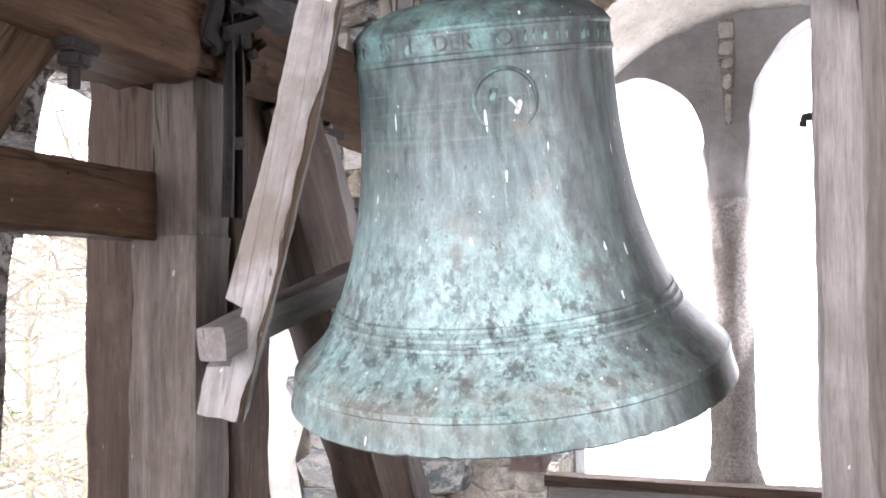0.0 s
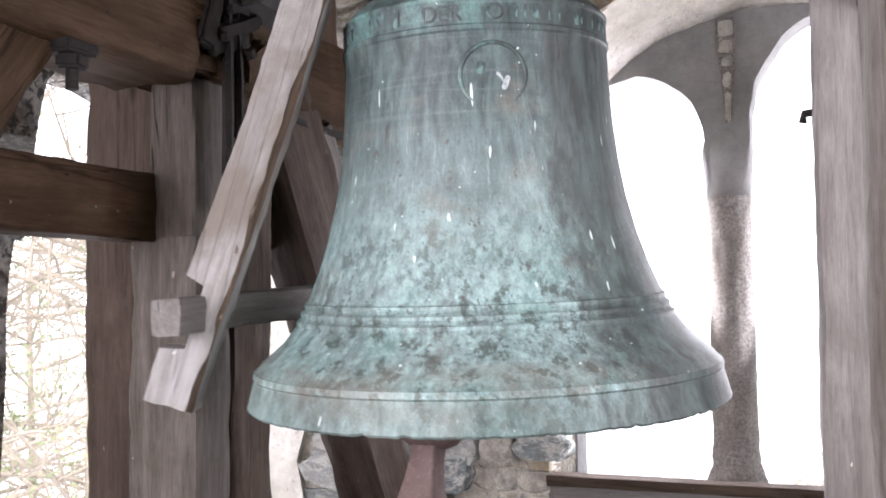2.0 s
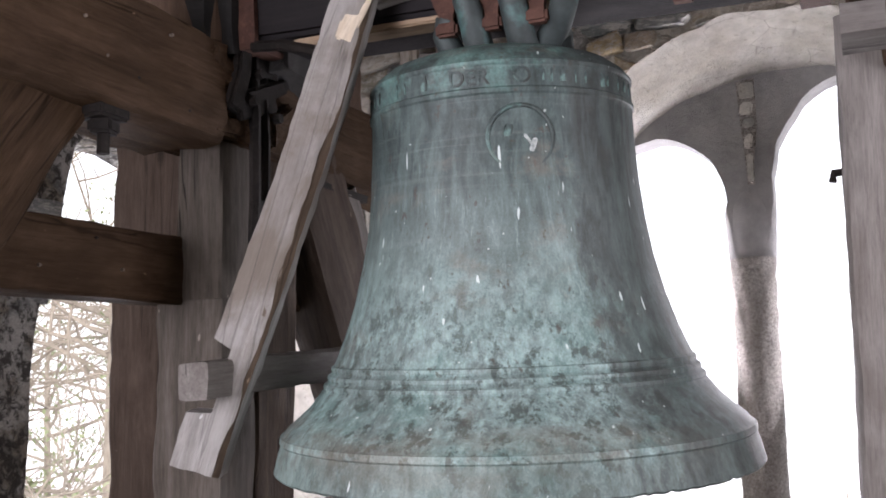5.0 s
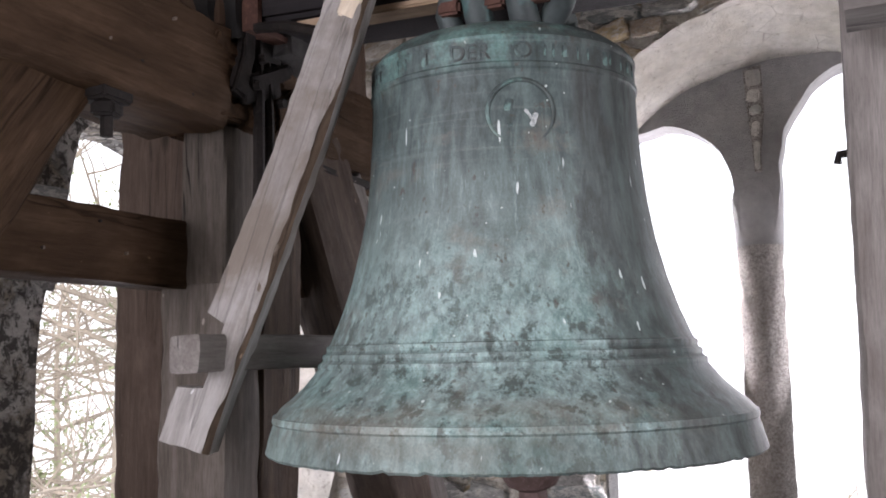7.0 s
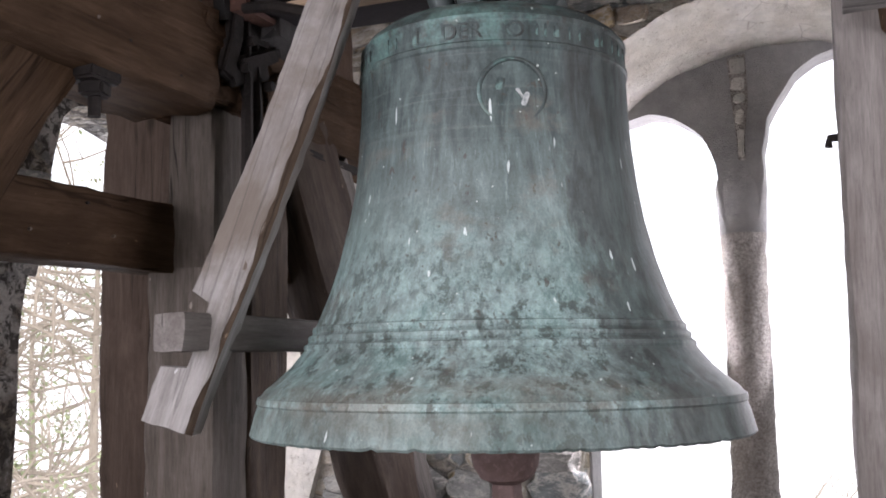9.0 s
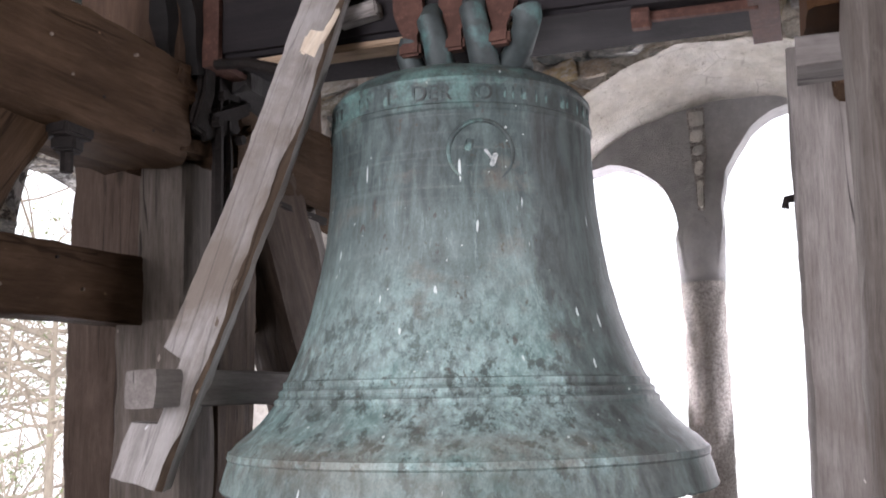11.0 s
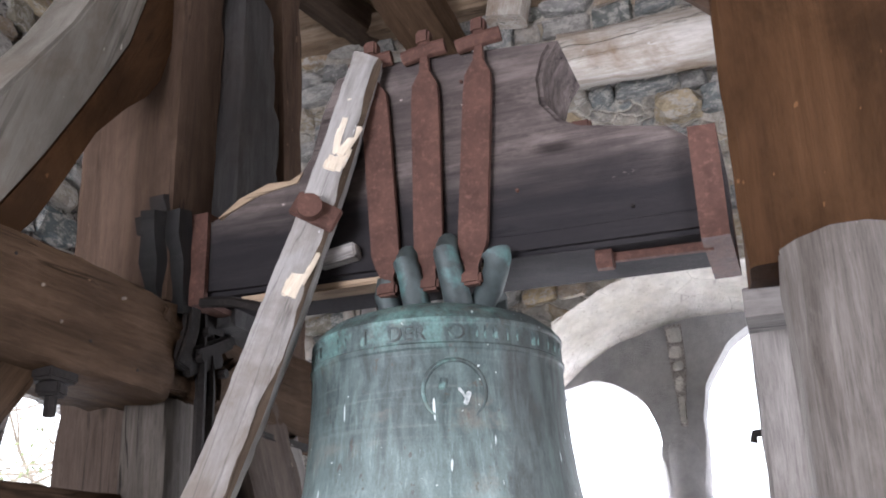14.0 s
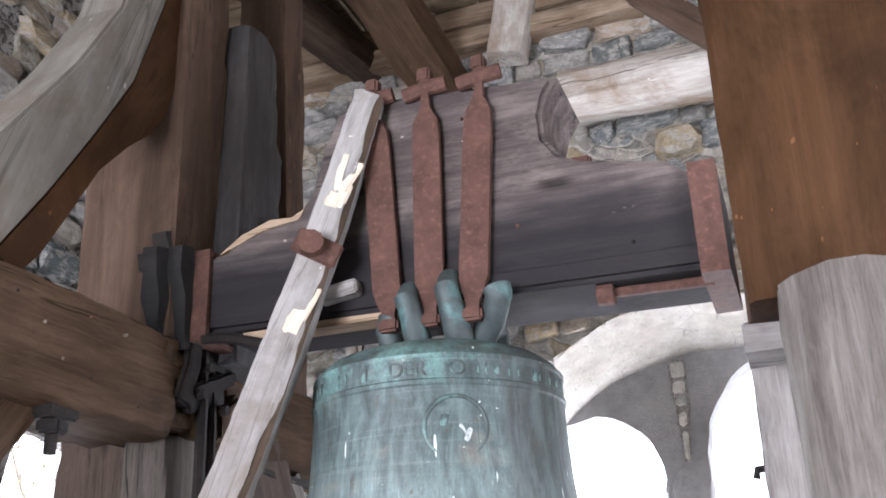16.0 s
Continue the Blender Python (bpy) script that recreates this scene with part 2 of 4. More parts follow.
    # a warm tan zone above the lip, a smoother greyer lip
    tan = both(both(height(-0.93, -0.965), height(-1.06, -1.02)), n.ramp(n.noise(5, 6, 0.65, n.stretch(1, 1, 2.2, co)), (0.46, 0.0), (0.6, 0.55)))
    c = n.mix(tan, c, n.ramp(fine, (0.35, (0.14, 0.13, 0.108)), (0.65, (0.23, 0.215, 0.18))))
    lip = both(height(-0.99, -1.015), n.ramp(wide, (0.35, 0.35), (0.65, 0.7)))
    c = n.mix(lip, c, n.ramp(streak, (0.4, (0.075, 0.1, 0.092)), (0.6, (0.165, 0.205, 0.19))))
    # painted-in shade over dark metal on the unlit side, with a ragged, streaky border
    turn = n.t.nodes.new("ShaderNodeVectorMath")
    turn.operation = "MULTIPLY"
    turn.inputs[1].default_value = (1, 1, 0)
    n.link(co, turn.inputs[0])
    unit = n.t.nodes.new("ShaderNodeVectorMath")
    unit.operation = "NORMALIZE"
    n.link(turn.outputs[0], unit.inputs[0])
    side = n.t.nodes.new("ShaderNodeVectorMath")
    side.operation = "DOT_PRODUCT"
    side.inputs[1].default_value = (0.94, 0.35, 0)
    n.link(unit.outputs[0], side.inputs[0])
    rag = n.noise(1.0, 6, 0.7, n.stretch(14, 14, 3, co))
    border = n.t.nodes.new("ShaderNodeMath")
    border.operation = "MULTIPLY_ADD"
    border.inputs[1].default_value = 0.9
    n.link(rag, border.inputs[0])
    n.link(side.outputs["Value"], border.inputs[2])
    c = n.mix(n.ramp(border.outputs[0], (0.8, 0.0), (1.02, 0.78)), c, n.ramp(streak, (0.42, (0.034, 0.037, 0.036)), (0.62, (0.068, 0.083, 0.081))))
    # skin grain, white drips and lime specks
    c = n.mix(0.35, c, n.ramp(grain, (0.3, 0.55), (0.6, 1.1)), "MULTIPLY")
    drip = n.ramp(n.noise(1.0, 2, 0.4, n.stretch(60, 60, 7, co)), (0.745, 0.0), (0.765, 0.9))
    c = n.mix(drip, c, (0.6, 0.68, 0.67))
    dots = n.ramp(n.noise(75, 2, 0.4, co), (0.765, 0.0), (0.785, 0.8))
    c = n.mix(dots, c, (0.6, 0.68, 0.66))
    rough = n.ramp(blot, (0.35, 0.6), (0.7, 0.42))
    return n.done(c, rough, n.mix(0.5, n.mix(0.5, streak, bloom), fine), 0.5, 0.005, 0.1, 0.35)


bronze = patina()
n = Nodes("bell_inside")
inside_bronze = n.done(n.ramp(n.noise(7, 6), (0.35, (0.03, 0.055, 0.053)), (0.6, (0.045, 0.1, 0.1)), (0.8, (0.085, 0.09, 0.065))), 0.6, n.noise(40), 0.3)
n = Nodes("pale_bloom")
pale_bloom = n.done(n.ramp(n.noise(60, 5), (0.4, (0.22, 0.25, 0.245)), (0.6, (0.5, 0.53, 0.53))), 0.7)
n = Nodes("dark_bronze")
dark_bronze = n.done(n.mix(n.ramp(n.noise(9, 6), (0.55, 0.0), (0.7, 0.7)), n.ramp(n.noise(25, 6), (0.3, (0.03, 0.038, 0.039)), (0.7, (0.062, 0.08, 0.08))), (0.11, 0.25, 0.24)), 0.62, n.noise(50), 0.3, 0.003, 0.3)


def masonry(name, a, b, c3, spots, scale=4.0, relief=0.02, gloss=0.2):
    n = Nodes(name)
    big, mid, fine = n.noise(scale * 0.6, 5), n.noise(scale * 4, 8, 0.65), n.noise(scale * 30, 5, 0.7)
    col = n.ramp(big, (0.3, a), (0.5, b), (0.7, c3))
    col = n.mix(0.5, col, n.ramp(mid, (0.3, 0.5), (0.7, 1.0)), "MULTIPLY")
    col = n.mix(n.ramp(fine, (0.6, 0.0), (0.72, 0.55)), col, spots)
    return n.done(col, 0.9, n.mix(0.55, mid, fine), 1.0, relief, gloss=gloss)




def rubble_mortar():
    """Lime mortar full of small stones: ochre, grey and slate chips between pale crusts."""
    n = Nodes("old_mortar")
    bent = n.t.nodes.new("ShaderNodeTexNoise")
    bent.inputs["Scale"].default_value, bent.inputs["Detail"].default_value = 9, 5
    n.link(n.moved, bent.inputs["Vector"])
    warp = n.mix(0.09, n.moved, bent.outputs["Color"], "ADD")
    chip = n.t.nodes.new("ShaderNodeTexVoronoi")
    chip.inputs["Scale"].default_value = 11
    n.link(n.stretch(1, 1, 1.5, warp), chip.inputs["Vector"])
    joint = n.cells(11, n.stretch(1, 1, 1.5, warp), "DISTANCE_TO_EDGE")
    tone = n.t.nodes.new("ShaderNodeSeparateColor")
    n.link(chip.outputs["Color"], tone.inputs[0])
    mid, fine = n.noise(24, 9, 0.75), n.noise(110, 5, 0.75)
    stones_ = n.ramp(tone.outputs[0], (0.0, (0.2, 0.2, 0.195)), (0.3, (0.34, 0.31, 0.27)), (0.5, (0.47, 0.36, 0.21)), (0.7, (0.26, 0.28, 0.28)), (1.0, (0.5, 0.46, 0.4)))
    lime = n.ramp(fine, (0.35, (0.44, 0.4, 0.33)), (0.65, (0.66, 0.62, 0.55)))
    c = n.mix(n.ramp(joint, (0.03, 1.0), (0.11, 0.0)), stones_, lime)
    c = n.mix(n.ramp(n.noise(4.5, 7, 0.7), (0.45, 0.0), (0.54, 0.92)), c, lime)
    c = n.mix(0.6, c, n.ramp(mid, (0.34, 0.35), (0.6, 1.05)), "MULTIPLY")
    h = n.mix(0.5, n.ramp(joint, (0.0, 0.0), (0.12, 1.0)), mid)
    return n.done(c, 0.92, n.mix(0.25, h, fine), 1.0, 0.035, gloss=0.15)


mortar = rubble_mortar()


def plaster():
    """Old lime plaster: creamy, pitted, with hairline cracks and grey smears."""
    n = Nodes("lime_plaster")
    big, mid, fine = n.noise(2.5, 6, 0.65), n.noise(16, 8, 0.7), n.noise(90, 5, 0.7)
    c = n.ramp(big, (0.36, (0.56, 0.52, 0.45)), (0.5, (0.68, 0.65, 0.59)), (0.62, (0.76, 0.735, 0.69)))
    c = n.mix(0.55, c, n.ramp(mid, (0.36, 0.6), (0.6, 1.0)), "MULTIPLY")
    pits = n.ramp(n.noise(42, 4, 0.6), (0.62, 0.0), (0.67, 0.5))
    c = n.mix(pits, c, (0.33, 0.29, 0.23))
    hair = n.ramp(n.cells(6.5, n.stretch(1, 1.2, 1), "DISTANCE_TO_EDGE"), (0.0, 0.55), (0.012, 0.0))
    hair = n.mix(1.0, hair, n.ramp(big, (0.47, 0.0), (0.53, 1.0)), "MULTIPLY")
    c = n.mix(hair, c, (0.2, 0.17, 0.14))
    return n.done(c, 0.9, n.mix(pits, n.mix(0.5, mid, fine), 0.0), 1.0, 0.02, gloss=0.15)


lime_plaster = plaster()
grey_plaster = masonry("grey_plaster", (0.36, 0.355, 0.355), (0.44, 0.435, 0.435), (0.52, 0.51, 0.505), (0.36, 0.34, 0.32), 6)


def rough_rubble():
    """Broken stone smeared with crumbling white lime: dark pits, pale crusts, rust-brown patches."""
    n = Nodes("rough_rubble")
    big, mid, fine = n.noise(5, 6, 0.65, None, 0.8), n.noise(26, 9, 0.75, None, 0.5), n.noise(120, 5, 0.75)
    c = n.ramp(big, (0.36, (0.2, 0.185, 0.165)), (0.48, (0.33, 0.29, 0.235)), (0.6, (0.2, 0.2, 0.195)))
    c = n.mix(n.ramp(n.noise(3.4, 7, 0.7), (0.47, 0.0), (0.56, 0.85)), c, n.ramp(fine, (0.35, (0.48, 0.465, 0.44)), (0.6, (0.68, 0.665, 0.64))))
    c = n.mix(n.ramp(mid, (0.46, 0.88), (0.53, 0.0)), c, (0.045, 0.041, 0.037))
    c = n.mix(n.ramp(mid, (0.6, 0.0), (0.68, 0.7)), c, (0.66, 0.65, 0.63))
    return n.done(c, 0.92, n.mix(0.35, mid, fine), 1.0, 0.06, gloss=0.2)


dark_rubble = rough_rubble()
n = Nodes("column_stone")
speck, soot = n.noise(95, 6, 0.8), n.noise(7, 6, 0.65)
column_stone = n.done(n.mix(n.ramp(soot, (0.45, 0.0), (0.62, 0.5)), n.ramp(speck, (0.36, (0.24, 0.22, 0.2)), (0.5, (0.47, 0.44, 0.41)), (0.64, (0.68, 0.655, 0.63))), (0.3, 0.265, 0.235)), 0.9, speck, 1.0, 0.03, gloss=0.15)


def stone_mat():
    n = Nodes("field_stone")
    tone = n.ramp(n.rand, (0.0, (0.24, 0.24, 0.235)), (0.22, (0.4, 0.385, 0.355)), (0.4, (0.5, 0.4, 0.25)), (0.55, (0.16, 0.19, 0.195)), (0.7, (0.3, 0.31, 0.3)), (0.85, (0.55, 0.52, 0.47)), (1.0, (0.42, 0.31, 0.2)))
    m, f = n.noise(1.5, 9, 0.72, None, 0.6), n.noise(9, 6, 0.75)
    col = n.mix(0.8, tone, n.ramp(m, (0.34, 0.5), (0.6, 1.15)), "MULTIPLY")
    crust = n.noise(1.9, 8, 0.75, None, 0.4)
    col = n.mix(n.ramp(crust, (0.48, 0.0), (0.57, 0.85)), col, n.ramp(f, (0.35, (0.44, 0.42, 0.38)), (0.65, (0.64, 0.62, 0.58))))
    col = n.mix(n.ramp(f, (0.33, 0.7), (0.42, 0.0)), col, (0.06, 0.055, 0.05))
    return n.done(col, 0.9, n.mix(0.4, m, f), 1.0, 0.03, gloss=0.2)


field_stone = stone_mat()
n = Nodes("bark")
bark = n.done(n.ramp(n.noise(1, 7, 0.7, n.stretch(30, 30, 4)), (0.3, (0.19, 0.16, 0.125)), (0.7, (0.37, 0.325, 0.27))), 0.9, n.noise(40), 0.5)
n = Nodes("young_leaves")
leaf_green = n.done(n.ramp(n.noise(2.0, 3), (0.3, (0.15, 0.19, 0.09)), (0.7, (0.28, 0.32, 0.17))), 0.6)
n = Nodes("snow_and_grass")
dry_grass = n.done(n.ramp(n.noise(0.5, 8, 0.7), (0.36, (0.4, 0.34, 0.22)), (0.46, (0.78, 0.78, 0.8))), 0.9)

# ---- mesh helpers ----


def mesh_of(name, bm, material, smooth=True):
    me = bpy.data.meshes.new(name)
    bm.normal_update()
    bm.to_mesh(me)
    bm.free()
    for m in material if isinstance(material, (list, tuple)) else [material]:
        me.materials.append(m)
    if smooth:
        for p in me.polygons:
            p.use_smooth = True
        me.set_sharp_from_angle(angle=radians(32))
    return me


def part(name, bm, material, parent, label="", m=None, smooth=True):
    """One mesh object under a thing or a part; m is its pose in the parent's space."""
    ob = new(name, bm if isinstance(bm, bpy.types.Mesh) else mesh_of(name, bm, material, smooth))
    ob.parent = parent
    if m is not None:
        ob.matrix_basis = m
    return tagged(ob, label)


def thing(name, label, category, m=None, group="", kind=""):
    ob = new(name)
    ob.empty_display_size = 0.1
    if m is not None:
        ob.matrix_basis = m
    return tagged(ob, label, category, group, kind)


def wob(v, s, seed):
    return noise.noise(Vector(v) * s + Vector((seed * 7.3, seed * 3.1, seed * 5.7)))


def timber(length, w, h, seed=0, rough=0.005, corner=0.18, bend=None, taper=None, step=0.05, ends=0.0):
    """A hewn timber along x from 0: a rounded oblong section, edges worn, surface uneven. bend and taper are functions of 0..1."""
    bm = bmesh.new()
    n_st = max(4, int(length / step))
    sect = []
    if corner < 0.4:
        # squared: points along each face, the corners cut back a little
        cut = corner * 0.5
        for q in range(4):
            a = q * math.pi / 2
            for f in (-1 + cut, -0.5, 0.0, 0.5, 1 - cut):
                y, z = (1.0, f)
                sect.append((y * math.cos(a) - z * math.sin(a), y * math.sin(a) + z * math.cos(a)))
    else:
        for k in range(20):
            a = 2 * math.pi * (k + 0.5) / 20
            ca, sa = math.cos(a), math.sin(a)
            p = 2 + 2 / max(corner, 0.05) - 1.5 * min(1, corner)
            r = (abs(ca) ** p + abs(sa) ** p) ** (-1 / p)
            sect.append((r * ca, r * sa))
    rings = []
    for i in range(n_st + 1):
        s = i / n_st
        by, bz = bend(s) if bend else (0, 0)
        kw, kh = taper(s) if taper else (1, 1)
        ring = []
        for cy, cz in sect:
            v = (s * length * 0.6, cy * w * 2, cz * h * 2)
            d = rough * (wob(v, 5, seed) + 0.6 * wob((s * length * 3, cy, cz), 11, seed + 3))
            edge = abs(cy) > 0.85 and abs(cz) > 0.85
            if edge and corner < 0.4:
                chipped = min(1.0, min(w, h) / 0.16)
                d -= chipped**1.5 * 0.011 * max(0, wob((s * length * 2, cy, cz), 3.1, seed + 9)) + chipped**1.5 * 0.006 * max(0, wob((s * length * 6, cy, cz), 4, seed + 12))
            ragged = ends * wob((cy, cz, i), 9, seed + 5) if i in (0, n_st) else 0
            ring.append(bm.verts.new((s * length + ragged, cy * (w / 2 * kw + d) + by, cz * (h / 2 * kh + d) + bz)))
        rings.append(ring)
    for a, b in zip(rings, rings[1:]):
        for k in range(20):
            bm.faces.new((a[k], a[(k + 1) % 20], b[(k + 1) % 20], b[k]))
    bm.faces.new(rings[0][::-1])
    bm.faces.new(rings[-1])
    return bm


def along(p0, p1, roll=0.0):
    """The pose whose x axis runs from p0 to p1, z as upright as can be."""
    p0, p1 = Vector(p0), Vector(p1)
    x = (p1 - p0).normalized()
    up = Vector((0, 0, 1)) if abs(x.z) < 0.95 else Vector((0, -1, 0))
    y = up.cross(x).normalized()
    z = x.cross(y)
    return Matrix.Translation(p0) @ Matrix((x, y, z)).transposed().to_4x4() @ pose(0, 0, 0, roll)


def spar(name, p0, p1, w, h, material, parent, label="", seed=0, roll=0.0, **kw):
    """A timber part from p0 to p1; its faces are set by w (across) and h (upright, or along y for a post)."""
    length = (Vector(p1) - Vector(p0)).length
    return part(name, timber(length, w, h, seed, **kw), material, parent, label, along(p0, p1, roll))


def block(sx, sy, sz, bevel=0.004, cuts=0, rough=0.0, seed=0):
    bm = bmesh.new()
    bmesh.ops.create_cube(bm, size=1, matrix=Matrix.Diagonal((sx, sy, sz, 1)))
    if bevel:
        bmesh.ops.bevel(bm, geom=bm.edges[:], offset=bevel, segments=2, affect="EDGES")
    if cuts:
        bmesh.ops.subdivide_edges(bm, edges=[e for e in bm.edges if e.calc_length() > 0.02], cuts=cuts, use_grid_fill=True)
    if rough:
        for v in bm.verts:
            v.co += Vector([rough * wob(v.co, 14, seed + k) for k in (1, 2, 3)])
    return bm


def slab(outer, holes, y0, y1, edge_rough=0.0, seed=0):
    """An upright slab in the x-z plane from outlines, with openings through it, between y0 and y1."""
    bm = bmesh.new()
    edges = []
    for loop in (outer, *holes):
        vs = []
        for k, (x, z) in enumerate(loop):
            j = edge_rough if loop is not outer else 0
            vs.append(bm.verts.new((x + j * wob((x, z, k), 6, seed), y0, z + j * wob((z, x, k), 6, seed + 2))))
        edges += [bm.edges.new((a, b)) for a, b in zip(vs, vs[1:] + vs[:1])]
    bmesh.ops.triangle_fill(bm, use_beauty=True, use_dissolve=False, edges=edges)
    top = bmesh.ops.extrude_face_region(bm, geom=bm.faces[:])
    for v in (g for g in top["geom"] if isinstance(g, bmesh.types.BMVert)):
        v.co.y = y1
    bmesh.ops.recalc_face_normals(bm, faces=bm.faces[:])
    return bm


def tube(points, radius, sides=8):
    bm = bmesh.new()
    rings = []
    pts = [Vector(p) for p in points]
    for i, p in enumerate(pts):
        d = (pts[min(i + 1, len(pts) - 1)] - pts[max(i - 1, 0)]).normalized()
        side = d.cross(Vector((0.31, 0.9, 0.17))).normalized()
        up = side.cross(d)
        r = radius(i / (len(pts) - 1)) if callable(radius) else radius
        rings.append([bm.verts.new(p + r * (math.cos(a) * side + math.sin(a) * up)) for a in (2 * math.pi * k / sides for k in range(sides))])
    for a, b in zip(rings, rings[1:]):
        for k in range(sides):
            bm.faces.new((a[k], a[(k + 1) % sides], b[(k + 1) % sides], b[k]))
    bm.faces.new(rings[0][::-1])
    bm.faces.new(rings[-1])
    bmesh.ops.recalc_face_normals(bm, faces=bm.faces[:])
    return bm


def lathe(profile, sides=96, wobble=0.0, seed=0):
    """A closed or open surface turned round z from (radius, height) pairs."""
    bm = bmesh.new()
    rings = []
    for r, z in profile:
        ring = []
        for k in range(sides):
            a = 2 * math.pi * k / sides
            rr = r + wobble * wob((math.cos(a) * r * 3, math.sin(a) * r * 3, z * 3), 3, seed)
            ring.append(bm.verts.new((rr * math.cos(a), rr * math.sin(a), z)))
        rings.append(ring)
    for a, b in zip(rings, rings[1:]):
        for k in range(sides):
            bm.faces.new((a[k], a[(k + 1) % sides], b[(k + 1) % sides], b[k]))
    return bm


def Z(z):
    return EYE + z


# ---- the tower's walls, floor and roof ----
W_L, W_R, W_F, W_N = -2.3, 1.4, 3.4, -1.2
TOP = 2.75


def arch(x0, x1, z0, z_spring, n_pts=20, rise=None, left=0.0, right=0.0):
    """Outline of an opening with a round head, anticlockwise from its foot; left and right widen it below the head."""
    r, c = (x1 - x0) / 2, (x0 + x1) / 2
    rise = rise or r
    head = [(c + r * math.cos(a), z_spring + rise * math.sin(a)) for a in (math.pi * k / n_pts for k in range(n_pts + 1))]
    steps = [(z_spring - z0) * (k / 16) ** 2 for k in range(17)]
    ease = lambda d: min(1.0, max(0.0, (d - 0.06) / 0.2)) ** 1.5
    jamb_r = [(x1 + right * ease(d), z_spring - d) for d in steps[:0:-1]]
    jamb_l = [(x0 - left * ease(d), z_spring - d) for d in steps[1:]]
    return jamb_r + head + jamb_l


def recess(x):
    return 1.18 - (0.876 - math.sqrt(0.876**2 - (x + 0.25) ** 2))


big = [(0.49, Z(-1.0 + 0.2 * k)) for k in range(9)]
big += [(x, Z(recess(x))) for x in (0.49 - 0.04 * k for k in range(38))]
big += [(-0.99, Z(0.6 - 0.2 * k)) for k in range(9)]
far_wall = tagged(new("wall_far", mesh_of("wall_far", slab([(W_L - 0.6, 0), (W_R + 0.6, 0), (W_R + 0.6, Z(TOP)), (W_L - 0.6, Z(TOP))], [big], W_F, W_F + 0.36, 0.018, 4), mortar, False)),
                  "rough rubble stone tower wall with a wide arched recess", "wall", kind="structure")
lights = [arch(-0.995, -0.49, Z(-1.0), Z(0.59), right=0.05), arch(-0.33, 0.25, Z(-1.0), Z(0.6), 20, 0.42, left=0.05)]
tymp = tagged(new("window_1", mesh_of("window_1", slab([(-1.3, 0), (0.8, 0), (0.8, Z(1.4)), (-1.3, Z(1.4))], lights, W_F + 0.36, W_F + 0.5, 0.012, 8), grey_plaster, False)), "grey plastered twin arched window with a round stone column", "window", kind="structure")
tymp.matrix_basis = pose(0.015, 0, 0)
outside = tagged(new("wall_far_outer", mesh_of("wall_far_outer", slab([(W_L - 0.6, 0), (W_R + 0.6, 0), (W_R + 0.6, Z(TOP)), (W_L - 0.6, Z(TOP))], [[(-1.25, 0.1), (0.75, 0.1), (0.75, Z(1.35)), (-1.25, Z(1.35))]], W_F + 0.363, W_F + 0.657), mortar, False)), "outer leaf of the rubble tower wall", "wall", kind="structure")

# soffit: a coat of lime plaster under the wide arch
bm = bmesh.new()
rows_ = []
for k in range(38):
    x = 0.47 - 0.04 * k
    z = Z(recess(x))
    ragged = 0.035 * wob((x, 0, 0), 9, 3)
    rows_.append([bm.verts.new((x, y, z - 0.012 - 0.105 * (y - W_F) / 0.36 - 0.02 * wob((x, y, 0), 7, 2) - (0.03 * max(0, wob((x, 0, 0), 11, 7)) if y > W_F + 0.35 else 0))) for y in (W_F - 0.012 + ragged, W_F + 0.1, W_F + 0.2, W_F + 0.3, W_F + 0.358)])
for a, b in zip(rows_, rows_[1:]):
    for j in range(4):
        bm.faces.new((a[j], a[j + 1], b[j + 1], b[j]))
bmesh.ops.solidify(bm, geom=bm.faces[:], thickness=0.02)
part("plaster_soffit", bm, lime_plaster, far_wall, "pale lime plaster under the arch")

def pitted(bm):
    for v in bm.verts:
        v.co.xy *= 1 + 0.08 * wob(v.co, 38, 2) + 0.05 * wob(v.co, 90, 3)
    return bm


prof = [(0.12, -1.02), (0.115, -0.72), (0.105, -0.66), (0.086, -0.61), (0.081, -0.5), (0.078, 0.0), (0.078, 0.3), (0.08, 0.37), (0.02, 0.38)]
fine = []
for (r0, z0), (r1, z1) in zip(prof, prof[1:]):
    fine += [(r0 + (r1 - r0) * k / 14, Z(z0 + (z1 - z0) * k / 14)) for k in range(14)]
part("column", pitted(lathe(fine + [(0.02, Z(0.38))], 48, 0.006, 5)), column_stone, tymp, "round weathered stone column", pose(-0.412, W_F + 0.4, 0))
cap = lathe([(r, Z(z)) for r, z in ((0.079, 0.33), (0.084, 0.37), (0.09, 0.42), (0.094, 0.48), (0.092, 0.55), (0.078, 0.61), (0.05, 0.66), (0.01, 0.68))], 32, 0.008, 9)
cap.transform(Matrix.Diagonal((1, 0.72, 1, 1)))
part("capital", cap, grey_plaster, tymp, "plastered capital of the column", pose(-0.412, W_F + 0.41, 0))
strip = [(-0.435, 1.03), (-0.37, 1.04), (-0.368, 0.86), (-0.385, 0.72), (-0.385, 0.64), (-0.41, 0.64), (-0.415, 0.74), (-0.425, 0.85)]
part("crack", slab([(x, Z(z)) for x, z in strip], [], W_F + 0.352, W_F + 0.362), column_stone, tymp, "dark crack in the plaster")
